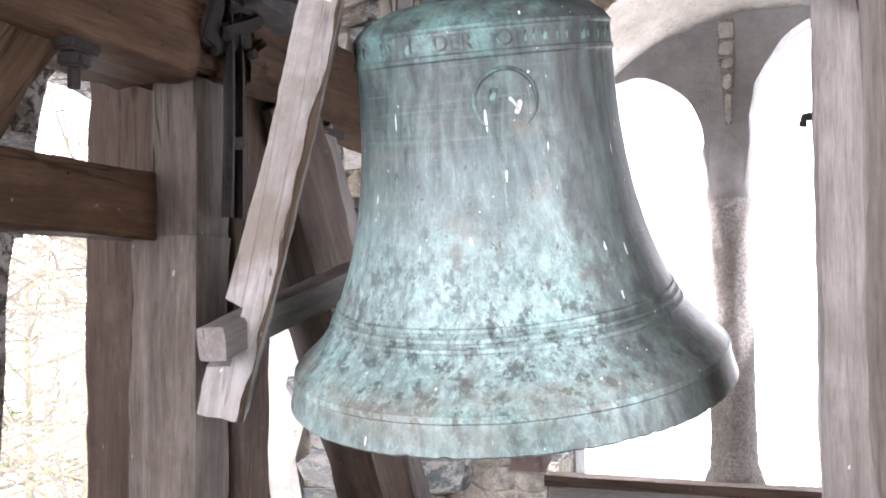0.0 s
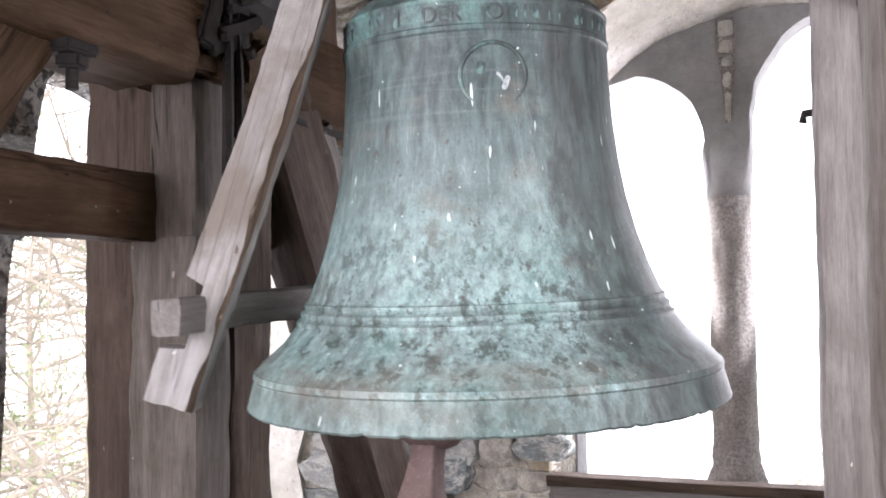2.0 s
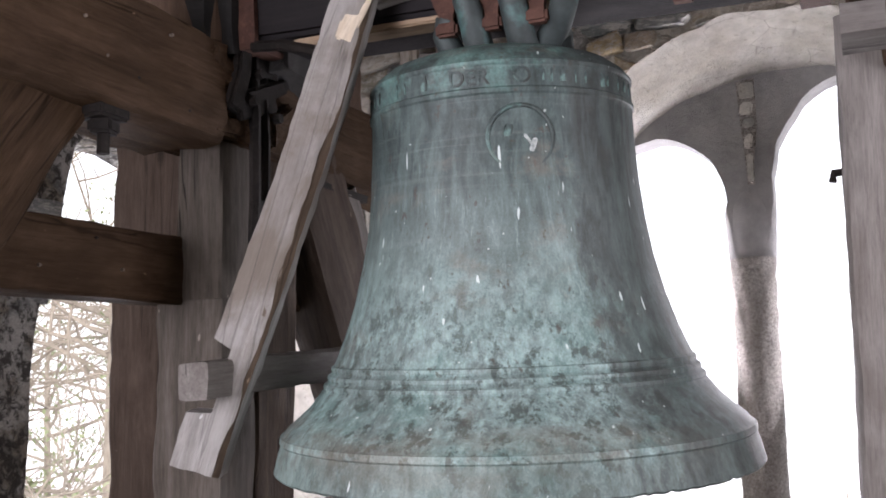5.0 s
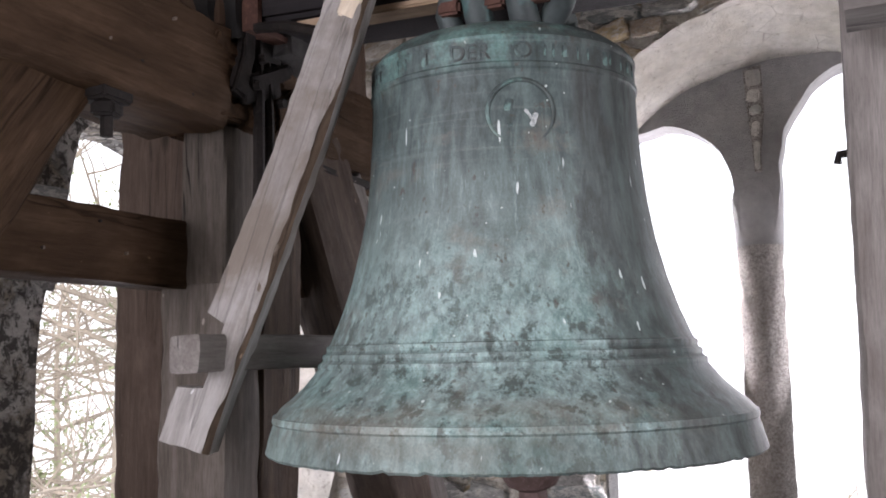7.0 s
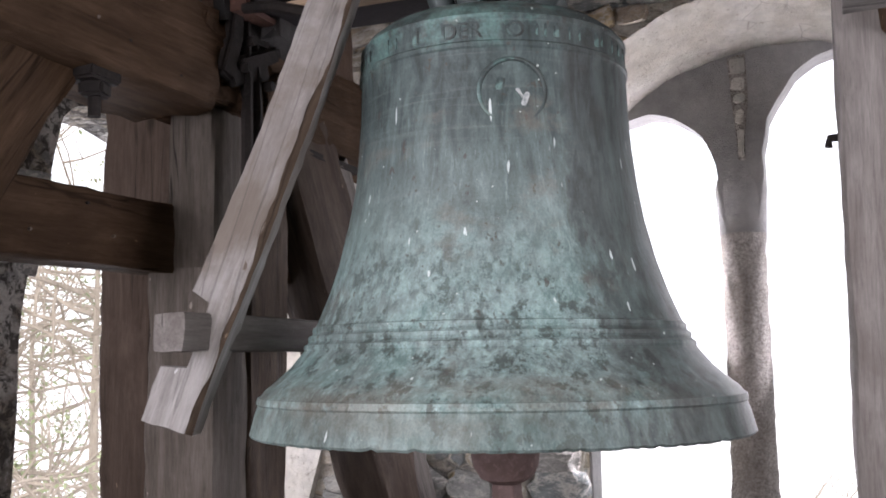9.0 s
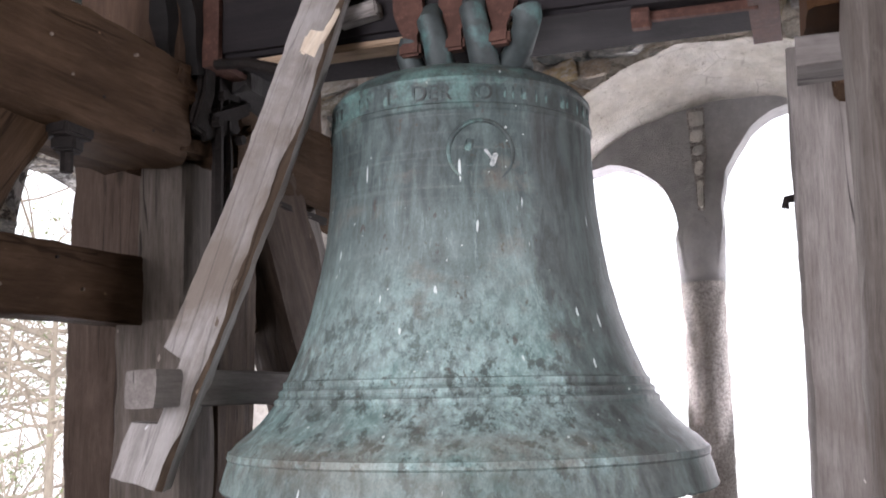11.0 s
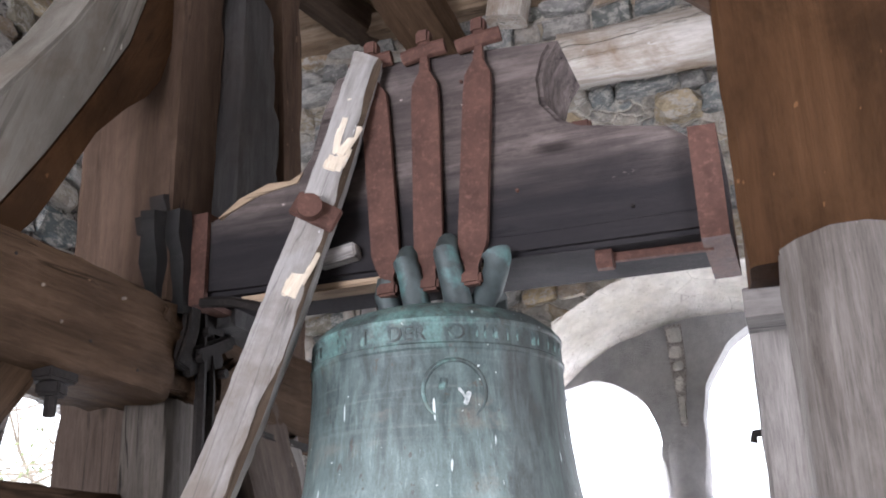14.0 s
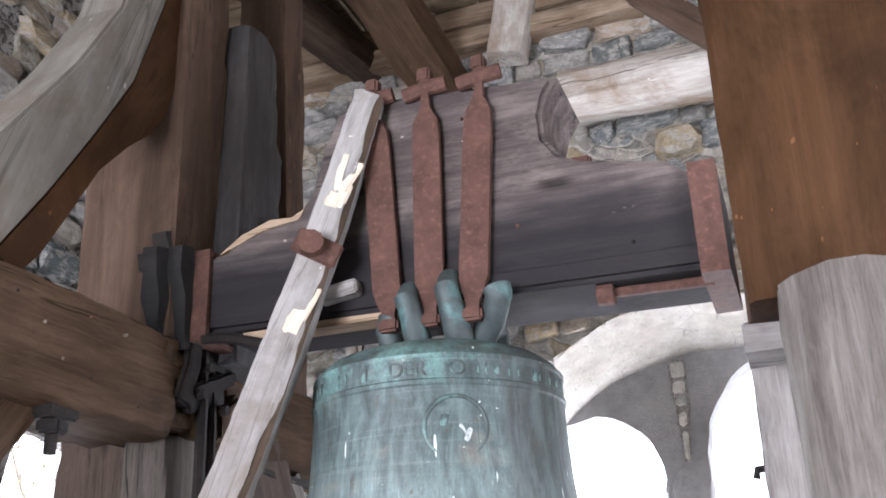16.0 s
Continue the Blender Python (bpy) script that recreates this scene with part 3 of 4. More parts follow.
for i, (x, z, w, h) in enumerate([(-0.402, 0.99, 0.05, 0.06), (-0.4, 0.925, 0.045, 0.045), (-0.398, 0.87, 0.04, 0.035), (-0.398, 0.8, 0.028, 0.05), (-0.398, 0.7, 0.02, 0.11)]):
    part("stone", block(w, 0.03, h, 0.006, 2, 0.008, i), [field_stone, lime_plaster][i % 2], tymp, "", pose(x, W_F + 0.352, Z(z), 0, 6 * (i % 2), 0))

# wooden boards that close the foot of the twin window
board = thing("window_board", "weathered wooden boards closing the foot of the window", "board")
spar("board", (-0.985, W_F + 0.02, Z(-0.76)), (0.47, W_F + 0.02, Z(-0.76)), 0.03, 0.22, grey_oak, board, seed=3, corner=0.08, rough=0.003)
spar("board", (-0.985, W_F + 0.025, Z(-0.99)), (0.47, W_F + 0.025, Z(-0.99)), 0.03, 0.22, grey_oak, board, seed=5, corner=0.08, rough=0.003)
spar("cap", (-0.99, W_F + 0.005, Z(-0.625)), (0.475, W_F + 0.005, Z(-0.625)), 0.09, 0.036, dark_oak, board, "dark edge board", seed=4, corner=0.1, rough=0.003)


# side wall with an arched window; built in its own x-z plane and turned
def side_wall(name, label, x, lo, hi, holes, sign, thick=0.6):
    ob = tagged(new(name, mesh_of(name, slab([(lo, 0), (hi, 0), (hi, Z(TOP)), (lo, Z(TOP))], holes, 0, thick, 0.03, 6), mortar, False)), label, "wall", kind="structure")
    ob.matrix_basis = Matrix(((0, sign, 0, x), (1, 0, 0, 0), (0, 0, 1, 0), (0, 0, 0, 1)))
    return ob


left_hole = [(3.25, Z(-1.0 + 0.2 * k)) for k in range(8)] + [(3.2, Z(0.6)), (3.05, Z(0.72)), (2.8, Z(0.79)), (2.55, Z(0.79)), (2.44, Z(0.755)), (2.39, Z(0.7)), (2.36, Z(0.62)), (2.345, Z(0.52)), (2.33, Z(0.42)), (2.3, Z(0.27)), (2.255, Z(0.21)), (2.235, Z(0.1))] + [(2.23, Z(0.0 - 0.2 * k)) for k in range(6)]
# the second hole is an added opening out of view, for the left fill
left_wall = side_wall("wall_left", "dark rubble stone tower wall with an arched window and an added unseen opening", W_L, W_N, W_F, [left_hole, arch(-0.7, 0.5, Z(-0.6), Z(0.5))], -1, 0.3)
left_wall.data.materials[0] = dark_rubble
# out of view; its opening is added for the right fill lamp
right_wall = side_wall("wall_right", "unseen rubble stone tower wall with an assumed arched window", W_R, W_N, W_F, [arch(0.4, 1.6, Z(-0.6), Z(0.5))], 1)
near_wall = tagged(new("wall_near", mesh_of("wall_near", slab([(W_L - 0.6, 0), (W_R + 0.6, 0), (W_R + 0.6, Z(TOP)), (W_L - 0.6, Z(TOP))], [arch(-2.15, -0.75, Z(-0.6), Z(0.6))], W_N - 0.6, W_N), mortar, False)), "unseen rubble stone tower wall with an assumed arched window", "wall", kind="structure")

floor = thing("floor", "dusty wooden plank floor of the bell chamber", "floor", kind="structure")
for i in range(20):
    y = W_N + 0.12 + 0.2365 * i
    spar("plank", (W_L, y, -0.02), (W_R, y, -0.02), 0.235, 0.04, grey_oak, floor, seed=i, corner=0.06, rough=0.003, step=0.3)

# roof: sloping boards over log purlins
roof = thing("ceiling", "underside of the wooden roof boards above the bells", "ceiling", kind="structure")
bm = bmesh.new()
for i in range(26):
    x = W_L - 0.4 + 0.18 * i
    piece = timber(5.6, 0.172, 0.03, i, 0.004, 0.06, step=0.4)
    piece.transform(pose(x, W_N - 0.5, Z(2.62) + 0.01 * (i % 3), 0, 0, 90))
    me = bpy.data.meshes.new("tmp")
    piece.to_mesh(me)
    piece.free()
    bm.from_mesh(me)
    bpy.data.meshes.remove(me)
roof_boards = part("boards", bm, wood("roof_boards", (0.1, 0.075, 0.05), (0.2, 0.15, 0.1), (0.32, 0.25, 0.17)), roof)

roof_timbers = thing("roof_frame", "old hewn roof timbers above the bell", "roof frame")
spar("purlin", (-0.62, 3.2, Z(1.95)), (1.4, 3.2, Z(1.95)), 0.2, 0.2, silver_log, roof_timbers, "silvery weathered round log", seed=2, corner=0.9, rough=0.012)
spar("rafter", (-1.24, 2.35, Z(2.44)), (-1.13, 3.36, Z(2.16)), 0.2, 0.16, brown_oak, roof_timbers, "dark brown hewn rafter", seed=11)
spar("strut", (-0.86, 3.3, Z(2.26)), (-0.76, 3.3, Z(2.75)), 0.17, 0.12, silver_log, roof_timbers, "pale weathered upright", seed=6, corner=0.6)
spar("plate", (-1.9, 3.34, Z(2.4)), (-0.3, 3.34, Z(2.4)), 0.12, 0.1, tan_boards, roof_timbers, seed=8, corner=0.4)
spar("plate", (-1.9, 3.36, Z(2.52)), (-0.3, 3.36, Z(2.52)), 0.12, 0.1, tan_boards, roof_timbers, seed=9, corner=0.4)
spar("prop", (-1.2, 3.3, Z(1.92)), (-1.2, 3.3, Z(2.2)), 0.13, 0.08, split_wood, roof_timbers, "fresh yellow wood block", seed=12)
spar("log", (-1.75, 2.6, Z(2.5)), (-1.5, 3.4, Z(2.42)), 0.17, 0.17, dark_oak, roof_timbers, seed=13, corner=0.8)

# ---- the bell frame: two timber trusses ----
frame_ = thing("bell_frame", "old hewn timber bell frame carrying the axle of the bell", "bell frame")


def fs(name, p0, p1, w, h, mat, label="", seed=0, **kw):
    return spar(name, (p0[0], p0[1], Z(p0[2])), (p1[0], p1[1], Z(p1[2])), w, h, mat, frame_, label, seed, **kw)


# left truss
fs("beam", (-1.46, 0.6, 0.643), (-1.46, 1.856, 0.627), 0.246, 0.245, brown_oak, "dark brown squared head beam", 1, rough=0.008, ends=0.02)
fs("beam", (-1.47, 1.93, 0.64), (-1.47, 3.1, 0.64), 0.22, 0.235, brown_oak, "dark brown squared head beam", 2, rough=0.01, ends=0.03)
fs("rail", (-1.535, 0.6, 0.223), (-1.535, 3.2, 0.231), 0.124, 0.155, brown_oak, "", 3)
fs("post", (-1.429, 1.954, 0.157), (-1.429, 1.954, 0.522), 0.126, 0.146, post_oak, "grey-brown weathered post", 4, rough=0.005)
fs("post", (-1.458, 1.954, -1.6), (-1.458, 1.954, 0.156), 0.186, 0.146, post_oak, "grey-brown weathered post", 44, rough=0.005)
fs("post", (-1.473, 2.179, -1.6), (-1.473, 2.179, 0.538), 0.136, 0.178, dark_oak, "", 5, rough=0.006)
fs("post", (-1.698, 2.142, -1.6), (-1.698, 2.142, 1.149), 0.256, 0.209, umber_oak, "brown weathered post", 6, rough=0.006)
fs("brace", (-1.455, 1.43, 0.58), (-1.455, 0.72, -0.45), 0.12, 0.2, brown_oak, "", 7)
fs("brace", (-1.45, 2.32, 0.56), (-1.43, 3.14, -0.95), 0.17, 0.24, umber_oak, "raking brown brace with a long split", 8, rough=0.008)
fs("brace", (-1.4, 2.5, 0.5), (-1.36, 3.3, -1.0), 0.06, 0.1, grey_oak, "", 9)
fs("sill", (-1.5, 0.6, -1.5), (-1.5, 3.3, -1.5), 0.24, 0.2, dark_oak, "", 10)
fs("upright", (-1.5, 1.93, 0.75), (-1.5, 1.93, 2.6), 0.29, 0.2, red_oak, "broad red-brown upright above the beam", 11)
fs("upright", (-1.37, 2.13, 0.72), (-1.36, 2.13, 1.74), 0.16, 0.2, tarred_wood, "blackened tarred wood beside the axle", 12, rough=0.014, taper=lambda s: (1.25 - 0.4 * s, 1.3 - 0.45 * s), ends=0.05)
part("lump", block(0.13, 0.14, 0.34, 0.045, 3, 0.012, 60), tar_crust, frame_, "blackened lump of tarred wood", pose(-1.385, 1.87, Z(0.85), 10))
part("lump", block(0.13, 0.14, 0.24, 0.03, 4, 0.05, 63), tar_crust, frame_, "blackened lump of tarred wood", pose(-1.35, 2.12, Z(1.05), 0, 8, 0))
fs("sliver", (-1.44, 2.015, 1.2), (-1.43, 2.015, 1.68), 0.02, 0.03, split_wood, "pale split edge", 13)
fs("upright", (-1.45, 2.5, 0.75), (-1.47, 2.42, 2.6), 0.18, 0.14, red_oak, "", 14)


def shaped(name, outline, x0, x1, mat, label):
    """A flat sawn timber cut to an outline in the y-z plane, its grain along its length."""
    m = along((x0, outline[0][0], Z(outline[0][1])), (x0, outline[len(outline) // 2][0], Z(outline[len(outline) // 2][1])))
    bm = slab([(y, Z(z)) for y, z in outline], [], x0, x1)
    for v in bm.verts:
        v.co = Vector((v.co.y, v.co.x, v.co.z))
    bmesh.ops.recalc_face_normals(bm, faces=bm.faces[:])
    rim = [e for e in bm.edges if abs(e.verts[0].co.x - e.verts[1].co.x) < 1e-5 and e.calc_face_angle(0) > 0.5]
    bmesh.ops.bevel(bm, geom=rim, offset=0.008, segments=2, affect="EDGES")
    bm.transform(m.inverted())
    part(name, bm, mat, frame_, label, m, smooth=False)


shaped("curved_brace", [(1.37, 0.745), (1.435, 0.82), (1.5, 0.93), (1.587, 1.084), (1.68, 1.19), (1.76, 1.265), (1.81, 1.34), (1.85, 1.47), (1.913, 1.752), (2.0, 2.1), (1.86, 2.1), (1.752, 1.645), (1.66, 1.36), (1.54, 1.15), (1.42, 0.955), (1.3, 0.78)], -1.5, -1.385, smooth_oak, "curved red-brown brace rising from the beam")
shaped("curved_brace", [(1.3, 0.78), (1.42, 0.955), (1.54, 1.15), (1.66, 1.36), (1.752, 1.645), (1.86, 2.1), (1.72, 2.1), (1.589, 1.536), (1.46, 1.297), (1.28, 1.033), (1.1, 0.755), (1.28, 0.75)], -1.52, -1.372, drift_oak, "grey sawn brace rising from the beam")
for k, (y, z, sy, sz) in enumerate(((1.87, 0.655, 0.1, 0.07), (1.94, 0.58, 0.09, 0.1), (2.02, 0.67, 0.13, 0.06), (2.1, 0.6, 0.12, 0.09))):
    part("splinter", block(0.08, sy, sz, 0.01, 3, 0.03, k + 40), brown_oak, frame_, "broken wood under the bearing", pose(-1.385, y, Z(z), 12 * (k - 1)))
for k, (y, z) in enumerate(((1.33, 0.7), (1.41, 0.66), (1.56, 0.58), (1.66, 0.7), (1.72, 0.55), (1.47, 0.6))):
    part("nail", tube([(-1.34, y, Z(z)), (-1.331, y, Z(z))], 0.0035, 6), [black_iron, worn_hollow][k % 2], frame_)
for k, (y, z) in enumerate(((1.3, 0.25), (1.45, 0.2), (1.6, 0.27), (1.68, 0.21))):
    part("nail", tube([(-1.475, y, Z(z)), (-1.467, y, Z(z))], 0.0035, 6), [black_iron, worn_hollow][k % 2], frame_)
for k, (y, z, sy, sz) in enumerate(((1.85, 0.7, 0.09, 0.045), (1.875, 0.655, 0.13, 0.035), (1.86, 0.6, 0.1, 0.05), (1.88, 0.55, 0.14, 0.04))):
    part("splinter", block(0.1, sy, sz, 0.008, 3, 0.025, k + 80), brown_oak, frame_, "splintered end of the beam", pose(-1.39, y, Z(z), 5 * (k - 2)))
fs("tie", (-1.39, 2.3, 0.5), (-1.39, 2.6, 0.49), 0.05, 0.02, black_iron, "black iron tie under the beam", 17, corner=0.1)
# right truss
fs("post", (0.052, 1.997, -1.6), (0.058, 1.997, 0.62), 0.208, 0.146, grey_oak, "grey weathered post", 21, rough=0.006)
fs("upright", (0.13, 1.49, 0.5), (0.135, 1.49, 2.6), 0.292, 0.18, smooth_oak, "broad orange-brown upright", 22, rough=0.008)
fs("log_post", (0.158, 1.37, -1.6), (0.168, 1.37, 0.496), 0.274, 0.21, log_oak, "round grey log post", 23, corner=0.8, rough=0.01, ends=0.02)
fs("wedge", (-0.03, 1.53, 0.466), (0.2, 1.53, 0.466), 0.1, 0.048, grey_oak, "", 24)
fs("beam", (0.14, 1.8, 0.62), (0.14, 3.1, 0.62), 0.22, 0.235, brown_oak, "", 25)
fs("brace", (0.0, 2.55, 1.66), (-0.24, 2.62, 1.95), 0.06, 0.09, red_oak, "", 26)
fs("sill", (0.1, 1.0, -1.5), (0.1, 3.3, -1.5), 0.24, 0.2, dark_oak, "", 27)
part("nail", tube([(-0.03, 2.0, Z(0.343)), (-0.062, 1.99, Z(0.339)), (-0.065, 1.99, Z(0.322))], 0.008, 8), black_iron, frame_, "black iron nail")


def iron_bolt():
    bolt = thing("beam_bolt", "black iron bolt with a square plate under the beam", "bolt")
    part("plate", block(0.075, 0.085, 0.028, 0.006), black_iron, bolt, "", pose(-1.385, 1.515, Z(0.502)))
    part("nut", block(0.05, 0.05, 0.03, 0.006), black_iron, bolt, "", pose(-1.38, 1.515, Z(0.474), 0, 0, 20))
    part("shank", tube([(-1.38, 1.515, Z(0.47)), (-1.38, 1.515, Z(0.42))], 0.013), black_iron, bolt)


iron_bolt()


def bearing():
    b = thing("axle_bearing", "black forged iron bearing with bent straps on the beam", "bearing")
    part("cradle", block(0.14, 0.1, 0.07, 0.012, 1, 0.01, 4), black_iron, b, "", pose(-1.39, 2.0, Z(0.72)))
    part("strap", tube([(-1.335, 1.96, Z(0.74)), (-1.325, 1.955, Z(0.6)), (-1.32, 1.95, Z(0.4)), (-1.325, 1.95, Z(0.2))], 0.014, 6), black_iron, b)
    part("strap", tube([(-1.335, 2.0, Z(0.7)), (-1.325, 2.0, Z(0.55)), (-1.325, 2.0, Z(0.2))], 0.012, 6), black_iron, b)
    part("plate", block(0.02, 0.16, 0.05, 0.004), black_iron, b, "", pose(-1.332, 1.97, Z(0.62), 20))
    part("hanger", block(0.016, 0.07, 0.03, 0.004), black_iron, b, "", pose(-1.318, 1.97, Z(0.375), 10))
    part("clamp", block(0.03, 0.05, 0.2, 0.008, 1, 0.012, 7), black_iron, b, "", pose(-1.33, 1.9, Z(0.68), -14))
    part("clamp", block(0.025, 0.2, 0.04, 0.008, 1, 0.01, 8), black_iron, b, "", pose(-1.325, 2.0, Z(0.66), 24))
    for k, (y, z) in enumerate(((1.93, 0.62), (2.03, 0.6), (1.95, 0.69))):
        part("bolt", tube([(-1.32, y, Z(z)), (-1.3, y, Z(z))], 0.012, 8), black_iron, b)
    part("axle", tube([(-1.45, 2.037, Z(0.8)), (-1.3, 2.037, Z(0.8))], 0.03, 16), black_iron, b)


bearing()

# ---- the bell with its yoke, lever and clapper; it swings about the axle ----
PIVOT = Vector((-0.757, 2.05, Z(0.85)))
HUNG = PIVOT + Vector((0.011, 0, 0))
bell = thing("church_bell", "large green patinated bronze church bell hung from a wooden yoke", "bell", Matrix.Translation(HUNG))


def at(x, y, z):
    """A place given from the eye, in the bell's own space."""
    return Vector((x, y, Z(z))) - PIVOT


outer = [(0.0, 0.672), (0.12, 0.668), (0.2, 0.657), (0.25, 0.638), (0.277, 0.617), (0.287, 0.603), (0.2905, 0.6), (0.2905, 0.594), (0.288, 0.59), (0.289, 0.548), (0.2925, 0.544), (0.2925, 0.536), (0.2895, 0.532), (0.2885, 0.52),
         (0.29, 0.45), (0.295, 0.38), (0.304, 0.3), (0.318, 0.22), (0.338, 0.14), (0.362, 0.07), (0.384, 0.017), (0.3885, 0.009), (0.3935, 0.0065), (0.395, 0.0), (0.3935, -0.004), (0.397, -0.009), (0.4025, -0.0115), (0.404, -0.018), (0.4022, -0.022), (0.4062, -0.027), (0.4118, -0.0295), (0.4135, -0.036), (0.412, -0.04), (0.4185, -0.048),
         (0.44, -0.075), (0.465, -0.098), (0.49, -0.118), (0.5, -0.131), (0.5065, -0.134), (0.509, -0.146), (0.5055, -0.15), (0.5125, -0.17), (0.52, -0.2), (0.5225, -0.208)]
inner = [(0.518, -0.213), (0.5, -0.211), (0.478, -0.19), (0.45, -0.12), (0.4, -0.03), (0.345, 0.08), (0.3, 0.2), (0.272, 0.35), (0.262, 0.5), (0.24, 0.6), (0.18, 0.64), (0.0, 0.65)]


def dense(prof, step=0.018):
    out = []
    for (r0, z0), (r1, z1) in zip(prof, prof[1:]):
        k = max(1, int(math.hypot(r1 - r0, z1 - z0) / step))
        out += [(r0 + (r1 - r0) * i / k, z0 + (z1 - z0) * i / k) for i in range(k)]
    return out + [prof[-1]]


def chip(bm):
    """Nicks along the worn lip."""
    for v in bm.verts:
        r = math.hypot(v.co.x, v.co.y)
        if v.co.z < -0.19 - 0.85 and r > 0.49:
            a = math.atan2(v.co.y, v.co.x)
            v.co.z += 0.004 * max(0, wob((math.cos(a) * 22, math.sin(a) * 22, 0), 3, 4)) + 0.012 * max(0, wob((math.cos(a) * 9, math.sin(a) * 9, 2), 4, 9) - 0.35)
    return bm


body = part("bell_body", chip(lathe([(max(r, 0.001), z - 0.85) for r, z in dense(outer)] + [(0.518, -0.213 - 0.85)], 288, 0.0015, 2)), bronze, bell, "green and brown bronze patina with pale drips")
bm = chip(lathe([(max(r, 0.001), z - 0.85) for r, z in dense(inner, 0.03)], 288))
part("bell_inside", bm, inside_bronze, body, "dark bronze inside")


def on_bell(angle, z, out=0.0):
    """Pose on the bell's skin: x along it, z up, y outward; angle 0 faces -y, positive toward +x."""
    prof = outer
    r = next(r0 + (r1 - r0) * (z - z0) / (z1 - z0) for (r0, z0), (r1, z1) in zip(prof[3:], prof[4:]) if z1 <= z <= z0 and z1 < z0)
    a = radians(angle)
    return Matrix.Translation(((r + out) * math.sin(a), -(r + out) * math.cos(a), z - 0.85)) @ pose(0, 0, 0, 0, 0, angle)


# raised lettering band: a few letters can be made out, the rest is worn to bars
def glyph(ch, size):
    fc = bpy.data.curves.new("letter", "FONT")
    fc.body, fc.size, fc.extrude, fc.align_x, fc.offset = ch, size, 0.0018, "CENTER", 0.0004
    ob = bpy.data.objects.new("letter", fc)
    scene.collection.objects.link(ob)
    me = bpy.data.meshes.new_from_object(ob.evaluated_get(bpy.context.evaluated_depsgraph_get()))
    bpy.data.objects.remove(ob)
    me.materials.clear()
    me.materials.append(bronze)
    return me


for ch, angle in (("D", 2.5), ("E", 8.0), ("R", 13.0), ("O", 28.4)):
    part("letter", glyph(ch, 0.046), None, body, "", on_bell(angle, 0.553, -0.0005) @ pose(0, 0, 0, 90))
for k, angle in enumerate((-62, -57, -48, -43, -27, -22, -12, 37, 40.5, 45.5, 51, 56, 66, 69, 77, 84, 90)):
    part("worn_letter", block(0.006 if k % 3 else 0.016, 0.005, 0.03 - 0.004 * (k % 2), 0.002), bronze, body, "", on_bell(angle, 0.569, -0.0005))

# medallion with a worn relief
med = on_bell(26.8, 0.445)
ring = bmesh.new()
for k in range(40):
    a0, a1 = 2 * math.pi * k / 40, 2 * math.pi * (k + 1) / 40
    prev = []
    for a in (a0, a1):
        loop = []
        for rr, o in ((0.06, 0), (0.0615, 0.0025), (0.0645, 0.0032), (0.067, 0.002), (0.069, -0.002)):
            curve = -((rr * math.cos(a)) ** 2) / (2 * 0.291)
            loop.append(ring.verts.new((rr * math.cos(a), -o - curve - 0.0005, rr * math.sin(a))))
        prev.append(loop)
    for j in range(4):
        ring.faces.new((prev[0][j], prev[0][j + 1], prev[1][j + 1], prev[1][j]))
bmesh.ops.remove_doubles(ring, verts=ring.verts[:], dist=0.0002)
medal = part("medallion", ring, bronze, body, "round relief medallion", med)
for i, (x, z, w, hgt, rot, mat) in enumerate([(0.02, -0.014, 0.01, 0.03, 24, pale_bloom), (0.027, -0.022, 0.022, 0.009, -20, pale_bloom), (0.012, -0.004, 0.007, 0.024, -28, pale_bloom), (-0.022, 0.014, 0.018, 0.022, 10, bronze), (-0.012, -0.024, 0.03, 0.012, -15, bronze)]):
    part("relief", block(w, 0.005, hgt, 0.002, 2, 0.007, i), mat, medal, "", pose(x, 0.0005 + x**2 / (2 * 0.291), z, 0, rot, 0))


# crown loops
def loop_part(points, label=""):
    return part("crown_loop", tube(points, lambda s: 0.033 - 0.005 * math.sin(math.pi * s), 12), dark_bronze, body, label)


for x0, tall in ((-0.752, 0.775), (-0.657, 0.79)):
    loop_part([at(x0 + 0.008, 1.92, 0.64), at(x0 + 0.006, 1.885, 0.69), at(x0, 1.868, 0.74), at(x0 - 0.006, 1.866, tall - 0.02), at(x0 - 0.006, 1.885, tall), at(x0 - 0.006, 1.94, tall + 0.005)], "green bronze crown loop")
    loop_part([at(x0, 2.2, 0.64), at(x0, 2.225, 0.7), at(x0, 2.22, 0.76), at(x0, 2.15, 0.78)])
loop_part([at(-0.63, 1.96, 0.64), at(-0.605, 1.94, 0.67), at(-0.575, 1.915, 0.695), at(-0.555, 1.885, 0.72), at(-0.546, 1.872, 0.74), at(-0.55, 1.872, 0.755)], "curved dark crown loop")
loop_part([at(-0.8, 1.94, 0.64), at(-0.815, 1.92, 0.67), at(-0.822, 1.905, 0.7), at(-0.81, 1.905, 0.73)])

# yoke: a thick shaped plank
YF, YB = 1.9, 2.16
yoke_outline = [(-1.35, 0.765), (-1.2, 0.76), (-0.9, 0.755), (-0.6, 0.75), (-0.3, 0.745), (-0.065, 0.742), (-0.06, 0.95), (-0.115, 0.96), (-0.165, 1.0), (-0.26, 1.02), (-0.355, 1.04), (-0.39, 1.06),
                (-0.425, 1.11), (-0.43, 1.17), (-0.415, 1.22), (-0.385, 1.265), (-0.6, 1.285), (-0.83, 1.305), (-0.95, 1.29), (-0.99, 1.2), (-1.02, 1.09), (-1.06, 1.03), (-1.12, 1.035), (-1.2, 1.01), (-1.26, 0.97), (-1.35, 0.955)]
ol = []
